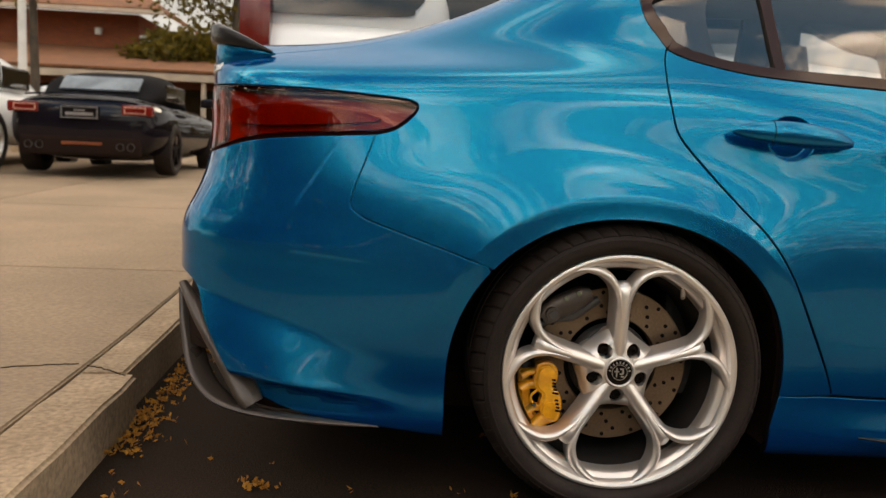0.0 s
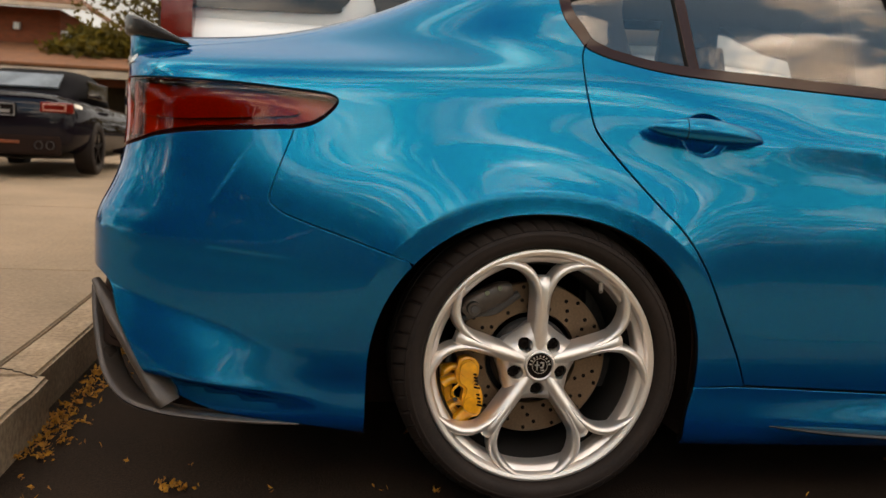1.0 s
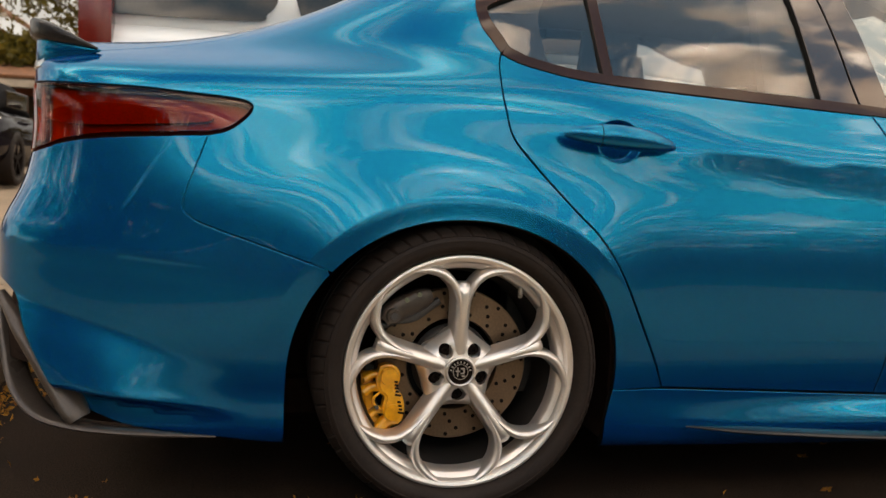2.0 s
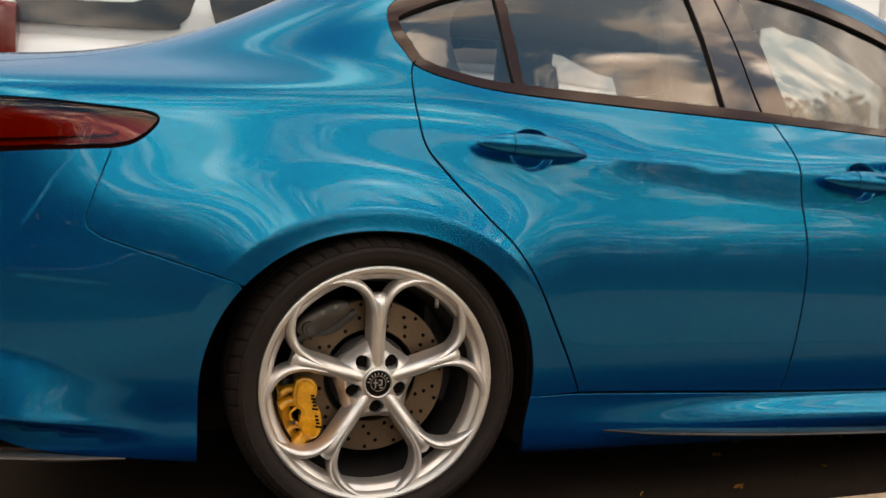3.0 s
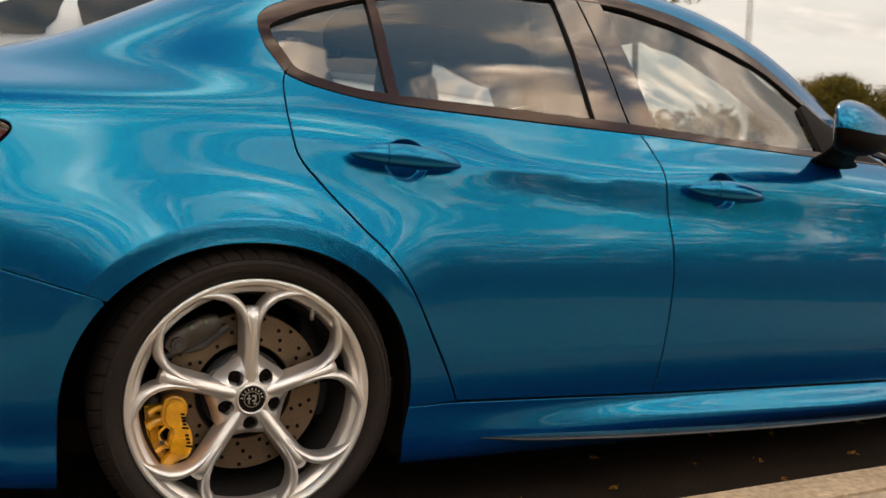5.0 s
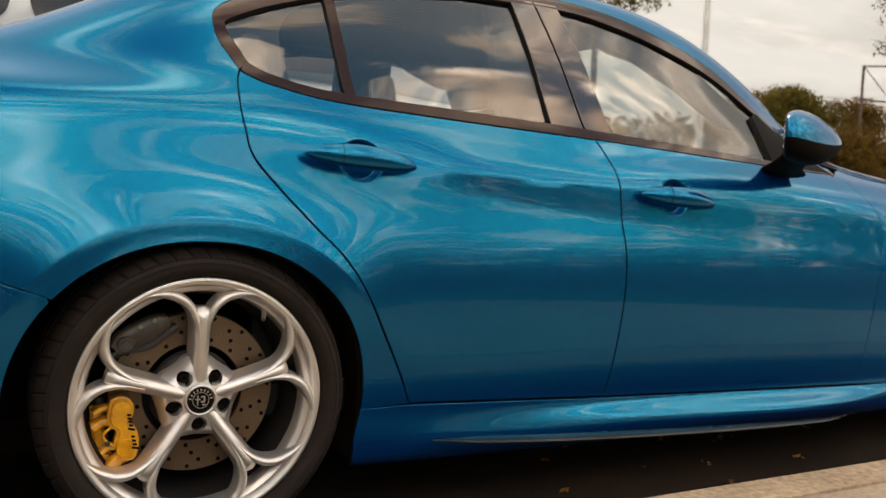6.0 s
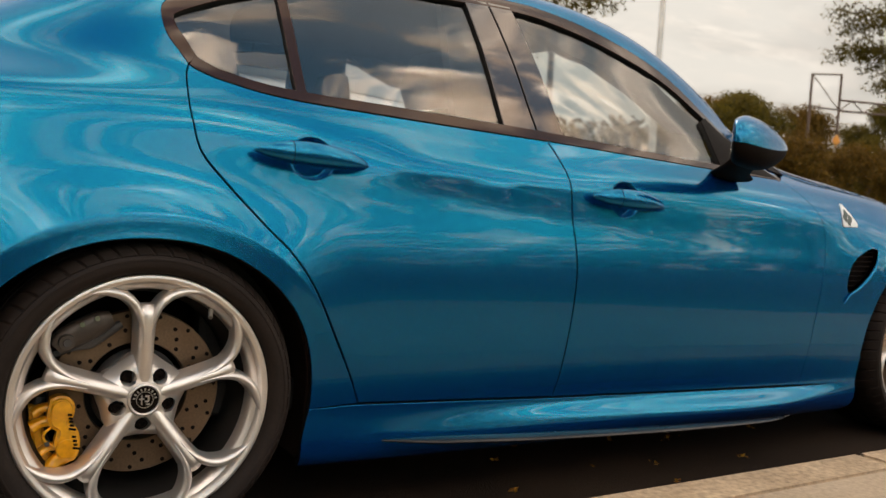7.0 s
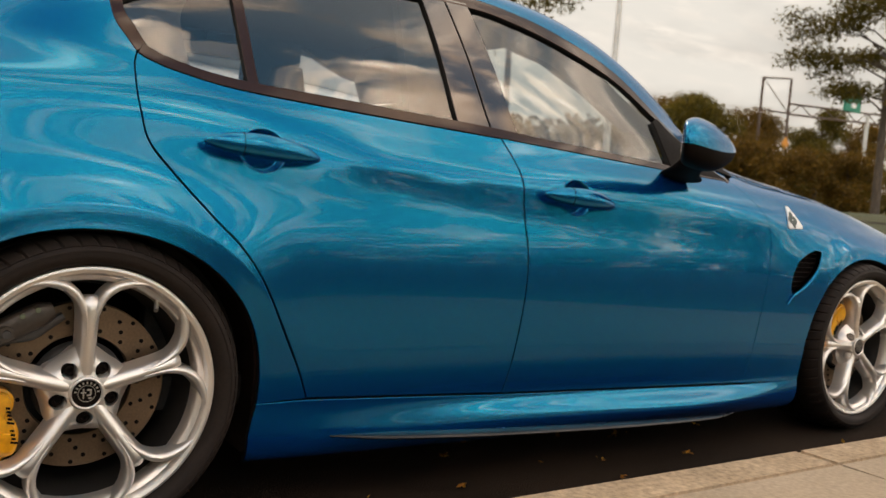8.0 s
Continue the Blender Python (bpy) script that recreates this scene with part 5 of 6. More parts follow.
    # letters as plain upright bars: two taller ones begin the two words
    for k in range(10):
        if k == 4:
            continue
        z = -0.096 + 0.0078 * k
        h = 0.014 if k in (0, 5) else 0.008
        bar = box((-0.0021, -0.0012, -h / 2), (0.0021, 0.0012, h / 2))
        part("script_bar", bar, BLACK, yellow, m=Matrix.Translation((-0.134 - 0.20 * (z + 0.06), 0.0202 if not -0.078 < z < -0.034 else 0.0236, z)) @ pose(0, 0, 0, 0, 102, 0))
    if second:
        grey = shade(part("parking_caliper", sweep(at([(-0.168, 0.106), (-0.150, 0.122), (-0.118, 0.140), (-0.084, 0.157), (-0.062, 0.166)], 0.052), [0.034, 0.050, 0.052, 0.048, 0.030], [0.030, 0.040, 0.042, 0.040, 0.028], 18, 3.0, up=(0, 1, 0)), CALIPER_GREY, rim, "grey cast parking-brake caliper"), 50)
        shade(part("motor_housing", cylinder(0.017, 0.015, (-0.150, 0.050, 0.121), (-0.150, 0.020, 0.121), 24), CALIPER_GREY, grey), 40)
        shade(part("motor_cap", cylinder(0.009, 0.008, (-0.150, 0.021, 0.121), (-0.150, 0.016, 0.121), 18), CAST, grey), 40)
        shade(part("carrier", sweep(at([(-0.176, 0.088), (-0.140, 0.104), (-0.100, 0.112), (-0.066, 0.134), (-0.040, 0.150)], 0.066), [0.016, 0.020, 0.024, 0.022, 0.016], [0.022], 12, 3, up=(0, 1, 0)), CAST, grey), 50)
        for x, z in ((-0.122, 0.156), (-0.094, 0.168)):
            part("caliper_bolt", cylinder(0.0055, 0.0055, (x, 0.036, z), (x, 0.026, z), 8), CHROME, grey)
    return rim


wheel("rear_wheel", 0.0, 0.0, 0)
wheel("front_wheel", 2.82, 0.018, -13, second=False, turn=46)
wheel("rear_wheel", 0.0, 2 * MID, 20, far=True, second=False)
wheel("front_wheel", 2.82, 2 * MID - 0.018, 40, far=True, second=False)


# ---- ground, kerbs and paving ----
ASPHALT = surface("worn_asphalt", (0.027, 0.0165, 0.0105), 0.94, spec=0.1, col2=(0.0145, 0.009, 0.006), scale=1.2, fine=160, grain=0.5, bump=0.004, bump_scale=190)
CONCRETE = surface("weathered_concrete", (0.40, 0.30, 0.205), 0.88, col2=(0.32, 0.235, 0.155), scale=1.7, fine=70, grain=0.16, bump=0.0016, bump_scale=150, each=0.05)
KERB = surface("rough_kerb_concrete", (0.40, 0.285, 0.18), 0.92, col2=(0.29, 0.20, 0.12), scale=5, fine=60, grain=0.28, bump=0.004, bump_scale=90, each=0.05)
LOT = surface("old_lot_concrete", (0.31, 0.215, 0.135), 0.9, col2=(0.235, 0.165, 0.10), scale=1.3, fine=60, grain=0.18, bump=0.0018, bump_scale=150, each=0.06)
SOIL = surface("grass_verge", (0.036, 0.050, 0.014), 0.95, col2=(0.050, 0.046, 0.016), scale=0.8, fine=30, grain=0.4, bump=0.03, bump_scale=20)
JOINT = surface("dark_joint_grit", (0.21, 0.15, 0.10), 0.95)


def bank(x, y):
    return 1.25 * step(x, 20.0, 30.0) * step(y, 2.0, 9.0) + 0.3 * step(y, 20.0, 60.0)


def spread(lo, hi, near):
    """Grid lines, close together near the car and wide apart far off."""
    k = np.linspace(-1, 1, 81)
    v = np.sign(k) * (np.expm1(np.abs(k) * 5.2) / np.expm1(5.2))
    return near + np.where(v < 0, -v * (lo - near), v * (hi - near))


gx, gy = np.meshgrid(spread(-900, 900, 1.0), spread(-900, 900, 1.0))
verts = np.stack([gx.ravel(), gy.ravel(), bank(gx, gy).ravel()], -1)
ground = new("ground", mesh_of("ground", verts, [(j * 81 + i, j * 81 + i + 1, (j + 1) * 81 + i + 1, (j + 1) * 81 + i) for j in range(80) for i in range(80)], ASPHALT))
tagged(ground, "dark worn asphalt of the parking bay and street", "ground", kind="structure")


def lot_z(y):
    return 0.13 + 0.021 * max(0.0, y - 1.0)


def slab(x0, x1, y0, y1, z0, height_of, bevel=0.006, chip=0.0):
    """A cast slab with worn arrises; its top follows the fall of the ground."""
    bm = box((x0, y0, z0), (x1, y1, z0 + 1), 0)
    bmesh.ops.subdivide_edges(bm, edges=[e for e in bm.edges if abs(e.verts[0].co.z - e.verts[1].co.z) < 1e-6], cuts=5, use_grid_fill=True)
    for v in bm.verts:
        if v.co.z > z0 + 0.5:
            v.co.z = height_of(v.co.y) + chip * (noise.noise(v.co * 6.0)) * 0.5
        if chip:
            v.co.x += chip * noise.noise(v.co * 9.0 + Vector((3, 1, 2)))
    es = [e for e in bm.edges if len(e.link_faces) == 2 and e.calc_face_angle(0) > 1.0 and max(v.co.z for v in e.verts) > z0 + 0.02]
    bmesh.ops.bevel(bm, geom=es, offset=bevel, segments=3, affect="EDGES")
    return bm


lot = new("pavement", mesh_of("lot_bed", [(-60, -1.18, 0.09), (-1.30, -1.18, 0.09), (-1.30, 1, 0.09), (-60, 1, 0.09), (-1.30, 26, 0.09 + 0.021 * 25), (-60, 26, 0.09 + 0.021 * 25), (-60, -1.18, -0.3), (-1.30, -1.18, -0.3), (-1.30, 26, -0.3), (-60, 26, -0.3)],
                         [(0, 1, 2, 3), (3, 2, 4, 5), (0, 6, 7, 1), (1, 7, 8, 4, 2), (4, 8, 9, 5), (5, 9, 6, 0, 3)], JOINT, smooth=False))
tagged(lot, "raised tan concrete lot with long joints", "pavement", kind="structure")
edges_x = [-1.364, -3.60, -5.9, -8.4, -11.5, -16.0, -24.0, -60.0]
edges_y = [-1.18, -0.30, 2.38, 5.3, 8.6, 12.0, 17.0, 26.0]
for a, b in zip(edges_x, edges_x[1:]):
    for c, d in zip(edges_y, edges_y[1:]):
        shade(part("slab", slab(b + 0.003, a - 0.003, c + 0.003, d - 0.003, 0.05, lot_z), LOT, lot), 50)
for y0, y1, x0, x1, ch in ((-1.18, -0.30, -1.36, -1.175, 0.006), (-0.296, 0.62, -1.36, -1.195, 0.010), (0.63, 4.2, -1.36, -1.235, 0.008), (4.21, 12.0, -1.36, -1.245, 0.006), (12.01, 26.0, -1.36, -1.25, 0.005)):
    shade(part("kerbstone", slab(x0, x1, y0, y1, -0.1, lot_z, 0.009, ch), KERB, lot), 50)

CRACK = surface("dark_crack_grit", (0.05, 0.036, 0.025), 0.95, spec=0.1)
rng = np.random.default_rng(33)
for line in (((-1.58, 0.654), (-1.49, 0.690), (-1.39, 0.716)), ((-1.358, 0.700), (-1.31, 0.672), (-1.26, 0.63), (-1.222, 0.593))):
    pts = [(x + rng.normal() * 0.003, y + rng.normal() * 0.004, lot_z(y) + 0.0015) for x, y in catmull(line, 6)]
    part("crack", sweep(pts, 0.002 + 0.004 * rng.random(len(pts)), [0.004], 6), CRACK, lot)

walk_bed = new("sidewalk", mesh_of("walk_bed", [(-1.17, -1.18, 0.09), (60, -1.18, 0.09), (60, -0.40, 0.09), (-1.17, -0.40, 0.09), (-1.17, -1.18, -0.3), (60, -1.18, -0.3), (60, -0.40, -0.3), (-1.17, -0.40, -0.3)],
                              [(0, 1, 2, 3), (0, 4, 5, 1), (1, 5, 6, 2), (2, 6, 7, 3), (3, 7, 4, 0)], JOINT, smooth=False))
tagged(walk_bed, "pale tan concrete walk with a long kerb joint", "pavement", kind="structure")
for k in range(14):
    x0, x1 = -1.165 + 3.05 * k, -1.165 + 3.05 * (k + 1) - 0.008
    shade(part("kerbstone", slab(x0, x1, -0.505, -0.368, -0.1, lambda y: 0.13, 0.010), KERB, walk_bed), 50)
    shade(part("slab", slab(x0, x1, -1.17, -0.508, 0.05, lambda y: 0.13, 0.003), CONCRETE, walk_bed), 50)
verge = new("verge", mesh_of("verge", [(-200, -60, 0.115), (300, -60, 0.115), (300, -1.19, 0.115), (-200, -1.19, 0.115)], [(0, 1, 2, 3)], SOIL, smooth=False))
tagged(verge, "dull green grass verge beside the concrete walk", "ground", kind="structure")
bank_grass = mesh_of("bank", [(x, y, bank(x, y) + 0.02) for y in np.linspace(3, 60, 24) for x in np.linspace(22, 90, 24)], [(j * 24 + i, j * 24 + i + 1, (j + 1) * 24 + i + 1, (j + 1) * 24 + i) for j in range(23) for i in range(23)], SOIL)
tagged(new("grass_bank", bank_grass), "low grassy bank under the shrubs", "ground", kind="structure")


# ---- trees and shrubs ----
BARK = surface("grey_brown_bark", (0.10, 0.075, 0.055), 0.9, col2=(0.05, 0.036, 0.026), scale=9, fine=60, grain=0.3, bump=0.01, bump_scale=30, stretch=(1, 1, 0.25))


def foliage(name, col, col2):
    m = bpy.data.materials.new(name)
    m.use_nodes = True
    n, l = m.node_tree.nodes, m.node_tree.links
    b = n["Principled BSDF"]
    g, r = n.new("ShaderNodeNewGeometry"), n.new("ShaderNodeValToRGB")
    r.color_ramp.elements[0].color, r.color_ramp.elements[1].color = (*col2, 1), (*col, 1)
    l.new(g.outputs["Random Per Island"], r.inputs["Fac"])
    l.new(r.outputs[0], b.inputs["Base Color"])
    b.inputs["Roughness"].default_value = 0.6
    b.inputs["Specular IOR Level"].default_value = 0.2
    tr, mx = n.new("ShaderNodeBsdfTranslucent"), n.new("ShaderNodeMixShader")
    l.new(r.outputs[0], tr.inputs["Color"])
    mx.inputs[0].default_value = 0.35
    l.new(b.outputs[0], mx.inputs[1])
    l.new(tr.outputs[0], mx.inputs[2])
    l.new(mx.outputs[0], n["Material Output"].inputs["Surface"])
    return m


LEAF = foliage("olive_leaves", (0.165, 0.118, 0.012), (0.052, 0.043, 0.006))
LEAF_DRY = foliage("bronze_green_leaves", (0.22, 0.120, 0.016), (0.080, 0.050, 0.008))
LEAF_FALL = foliage("fallen_leaves", (0.55, 0.26, 0.03), (0.28, 0.12, 0.03))


def leaf_cloud(centres, count, spread_r, size, rng, droop=0.0):
    """Small bent leaves strewn about the clump centres."""
    centres = np.asarray(centres, float)
    pick = centres[rng.integers(0, len(centres), count)]
    off = rng.normal(size=(count, 3))
    off /= np.linalg.norm(off, axis=1, keepdims=True) + 1e-9
    off *= (rng.random((count, 1)) ** 0.6) * np.asarray(spread_r)
    c = pick + off
    a = rng.normal(size=(count, 3))
    a /= np.linalg.norm(a, axis=1, keepdims=True)
    b = np.cross(a, rng.normal(size=(count, 3)))
    b /= np.linalg.norm(b, axis=1, keepdims=True) + 1e-9
    a[:, 2] -= droop
    s = size * (0.6 + 0.8 * rng.random((count, 1)))
    n = np.cross(a, b) * s * 0.18
    quad = np.stack([c - a * s, c + b * s * 0.45 + n, c + a * s, c - b * s * 0.45 + n], 1).reshape(-1, 3)
    return quad, [(4 * i, 4 * i + 1, 4 * i + 2, 4 * i + 3) for i in range(count)]


def tree(name, base, high, trunk_r, clumps, leaves, size, spread_r, seed, leaf_mat=None, label="", category="tree", fork=0.35, reach=None, droop=0.0, group=""):
    """Tapered trunk, limbs that end in clumps, and a ragged crown of single leaves."""
    rng = np.random.default_rng(seed)
    base = np.array(base, float)
    ob = thing(name, label, category, Matrix.Translation(base), group)
    reach = reach or high * 0.35
    top = np.array((0.06 * high * (rng.random() - 0.5), 0.06 * high * (rng.random() - 0.5), high * 0.92))
    trunk = catmull([(0, 0, -0.1), top * 0.35 + rng.normal(size=3) * 0.04, top * 0.7 + rng.normal(size=3) * 0.08, top], 5)
    shade(part("trunk", sweep(trunk, [trunk_r * 2.3, trunk_r * 1.7, trunk_r * 1.1, trunk_r * 0.3], [trunk_r * 2.3, trunk_r * 1.7, trunk_r * 1.1, trunk_r * 0.3], 10, up=(0, 1, 0)), BARK, ob), 60)
    centres, bm = [], bmesh.new()
    for k in range(clumps):
        f = fork + (0.98 - fork) * (k + rng.random()) / clumps
        a = rng.random() * 2 * math.pi
        start = np.array([np.interp(f, np.linspace(0, 1, len(trunk)), trunk[:, i]) for i in range(3)])
        r = reach * (0.45 + 0.7 * rng.random()) * math.sin(math.pi * min(0.95, 0.18 + 0.78 * (f - fork) / (1 - fork))) ** 0.6
        end = start + np.array((math.cos(a) * r, math.sin(a) * r, r * (0.15 + 0.5 * rng.random() - droop)))
        mid = (start + end) / 2 + np.array((0, 0, 0.12 * r)) + rng.normal(size=3) * 0.06 * r
        limb = sweep(catmull([start, mid, end], 4), [trunk_r * 0.55, trunk_r * 0.1], [trunk_r * 0.55, trunk_r * 0.1], 6, up=(0.1, 0.2, 1))
        me = bpy.data.meshes.new("limb_scratch")
        limb.to_mesh(me)
        limb.free()
        bm.from_mesh(me)
        bpy.data.meshes.remove(me)
        centres += [end, mid * 0.35 + end * 0.65, mid * 0.7 + end * 0.3]
    part("branching", bm, BARK, ob)
    q, f = leaf_cloud(centres, leaves, spread_r, size, rng, droop)
    part("crown", mesh_of("crown", q, f, leaf_mat or LEAF, smooth=False), None, ob)
    return ob


tree("tree", (35.05, 18.6, 1.15), 14.0, 0.17, 54, 36000, 0.08, (1.0, 1.0, 0.5), 5, LEAF, "tall loose-crowned tree with dark trunk on the bank", reach=3.7, fork=0.30, droop=0.15)
tree("tree", (24.0, 30.0, 1.2), 15.5, 0.17, 34, 22000, 0.09, (1.6, 1.6, 0.8), 8, LEAF, "thin-crowned tree standing behind the parked cars", reach=4.4, fork=0.42)
tree("tree", (48.8, 40.0, 1.4), 6.9, 0.2, 26, 22000, 0.14, (1.3, 1.3, 1.1), 11, LEAF, "round dense green tree beyond the shrubs", reach=3.1, fork=0.25)
rng = np.random.default_rng(21)
for k in range(13):
    x = 30.5 + 2.9 * k * (1 + 0.02 * k) + rng.normal() * 0.3
    y = 27.5 - 0.52 * k + rng.normal() * 0.5
    h = 2.5 + 0.8 * rng.random()
    tree("shrub", (x, y, 1.15), h, 0.07, 18, 9000, 0.085, (0.8, 0.8, 0.75), 40 + k, LEAF_DRY if k % 5 else LEAF, "bronze-green shrub in a close row on the bank", "shrub", fork=0.02, reach=1.55, group="shrub row on the bank")
for k in range(5):
    tree("tree", (52 + 7.5 * k, 48 + rng.normal() * 2, 1.4), 8.0 + 2.0 * rng.random(), 0.18, 22, 14000, 0.13, (1.4, 1.4, 1.0), 70 + k, LEAF if k % 2 else LEAF_DRY, "green tree in a loose row behind the sign gantry", reach=3.0, fork=0.2, group="trees behind the gantry")
tree("tree", (-7.9, 18.0, 0.45), 9.0, 0.10, 22, 12000, 0.08, (1.4, 1.4, 0.8), 91, LEAF, "street tree with bare lower limbs by the lot", reach=3.4, fork=0.32)
tree("tree", (-3.95, 20.0, 0.5), 8.5, 0.11, 20, 9000, 0.08, (1.2, 1.2, 0.8), 92, LEAF, "slender tree behind the parked vehicles", reach=2.7, fork=0.3)
for k, (x, y, h) in enumerate(((-9.0, 33.0, 4.6), (-7.6, 33.5, 4.9), (-6.4, 32.8, 4.7), (-5.0, 33.4, 4.5))):
    tree("shrub", (x, y, 0.6), h - 0.6, 0.06, 14, 2200, 0.17, (0.8, 0.8, 0.6), 110 + k, LEAF, "clipped green shrub beside the brick building", "shrub", fork=0.3, reach=1.3, group="shrubs by the building")


def woods(name, x0, x1, y, depth, low, high, count, seed, label, size=0.55):
    """A far belt of trees as one mass of leaves with an uneven top."""
    rng = np.random.default_rng(seed)
    xs = rng.uniform(x0, x1, 150)
    tops = low + (high - low) * rng.random(150)
    cs = [(x, y + rng.uniform(-depth, depth), t * f) for x, t in zip(xs, tops) for f in (0.2, 0.5, 0.8)]
    q, f = leaf_cloud(cs, count, (2.6, 2.0, 1.6), size, rng)
    ob = new(name, mesh_of(name, q, f, LEAF, smooth=False))
    return tagged(ob, label, "trees", kind="stuff")


woods("far_woods", 8, 110, 66, 4, 7.6, 10.2, 22000, 3, "distant belt of dark green trees")
woods("street_woods", -90, 120, -46, 5, 7.6, 10.6, 40000, 4, "belt of trees across the street", 0.36)
# unseen belt, added so the rear bumper corner mirrors dark instead of sky
west = woods("lot_woods", -45, 42, 0, 3, 15.0, 21.0, 42000, 7, "unseen belt of trees added to darken the bumper's reflections", 0.36)
west.matrix_world = pose(-22, -40, 0.1, 0, 0, 90)
woods("near_street_woods", -60, -9, -28, 3, 10.0, 14.0, 26000, 9, "tall trees across the street behind the lot", 0.34)
woods("left_woods", -75, 0, 60, 4, 5, 8, 5000, 6, "distant trees behind the brick building")

# fallen leaves drifted against the kerb, and a few on the asphalt
rng = np.random.default_rng(12)
cl = [(-1.20 + abs(rng.normal()) * 0.055, rng.uniform(0.3, 3.2), 0.012) for _ in range(560)]
cl += [(-1.17 + abs(rng.normal()) * 0.05, rng.uniform(-0.25, 0.3), 0.010) for _ in range(14)]
cl += [(rng.uniform(-1.1, 2.6), rng.uniform(-0.36, 0.5), 0.007) for _ in range(46)]
cl += [(-0.802 + rng.normal() * 0.02, 0.128 + rng.normal() * 0.02, 0.010) for _ in range(14)]
q, f = leaf_cloud(cl, len(cl) * 3, (0.022, 0.022, 0.006), 0.0088, rng)
q[:, 2] = np.maximum(q[:, 2], 0.003)
tagged(new("fallen_leaves", mesh_of("fallen_leaves", q, f, LEAF_FALL, smooth=False)), "dry orange leaves drifted along the kerb", "leaves", kind="stuff")

# ---- vehicles behind ----
BLACK_PAINT = car_paint("black_car_paint", (0.008, 0.006, 0.009), 0.0, 0.4, 0.1, 1.4, 0.0, 0.7)
WHITE_PAINT = car_paint("white_car_paint", (0.90, 0.89, 0.87), 0.0, 0.4, 0.02)
FABRIC = surface("black_soft_top", (0.010, 0.009, 0.010), 0.9, spec=0.1, bump=0.001, bump_scale=300)
DIM_GLASS = surface("dark_reflecting_glass", (0.030, 0.020, 0.013), 0.06, rough_var=0.02)
RED = surface("red_lamp_plastic", (0.17, 0.010, 0.006), 0.14)
# pale blue-grey tones paint a sky reflection into the roadster's rear window
SKY_PAINTED_GLASS = surface("sky_grey_rear_glass", (0.20, 0.23, 0.26), 0.12, rough_var=0.03, scale=3, col2=(0.10, 0.12, 0.14))
PLATE_GREY = surface("plate_grey_paint", (0.24, 0.22, 0.21), 0.5)
PALE_LAMP = surface("pale_lamp_ring", (0.60, 0.28, 0.20), 0.3)


def hull(secs, power=3.0, sides=28):
    """A smooth hull from cross-sections (x, half width, low, high)."""
    secs = catmull(secs, 5)
    bm, rings = bmesh.new(), []
    for x, w, lo, hi in secs:
        ring = []
        for a in np.linspace(0, 2 * math.pi, sides, endpoint=False):
            c, s = math.cos(a), math.sin(a)
            ring.append(bm.verts.new((x, w * math.copysign(abs(c) ** (2 / power), c), (lo + hi) / 2 + (hi - lo) / 2 * math.copysign(abs(s) ** (2 / power), s))))
        rings.append(ring)
    for a, b in zip(rings, rings[1:]):
        for k in range(sides):
            bm.faces.new((a[k], a[(k + 1) % sides], b[(k + 1) % sides], b[k]))
    bm.faces.new(rings[0][::-1])
    bm.faces.new(rings[-1])
    return bm


def plain_wheel(host, x, y, r, out, alloy=None):
    alloy = alloy or ALLOY
    tyre = lathe([(r * 0.68, 0.0), (r * 0.75, -0.012), (r * 0.9, -0.014), (r * 0.98, 0.0), (r, 0.03), (r, 0.17), (r * 0.95, 0.2), (r * 0.68, 0.2)], 48, close=True)
    m = Matrix.Translation((x, y, r)) @ pose(0, 0, 0, 0, 0, 0 if out < 0 else 180)
    t = shade(part("wheel", tyre, TYRE, host, m=m), 40)
    bm = lathe([(r * 0.70, 0.004), (r * 0.66, -0.004), (r * 0.62, 0.01), (r * 0.60, 0.08)], 40)
    shade(part("rim", bm, alloy, t), 40)
    for k in range(5):
        part("spoke", box((-0.022, 0.0, 0.03), (0.022, 0.03, r * 0.66), 0.006), alloy, t, m=pose(0, 0, 0, 0, 72 * k, 0))
    shade(part("hub", lathe([(0.0, -0.004), (0.05, 0.0), (0.065, 0.03)], 24), alloy, t), 40)
    part("brake_disc", lathe([(0.0, 0.06), (r * 0.5, 0.06), (r * 0.5, 0.075)], 32), CAST, t)


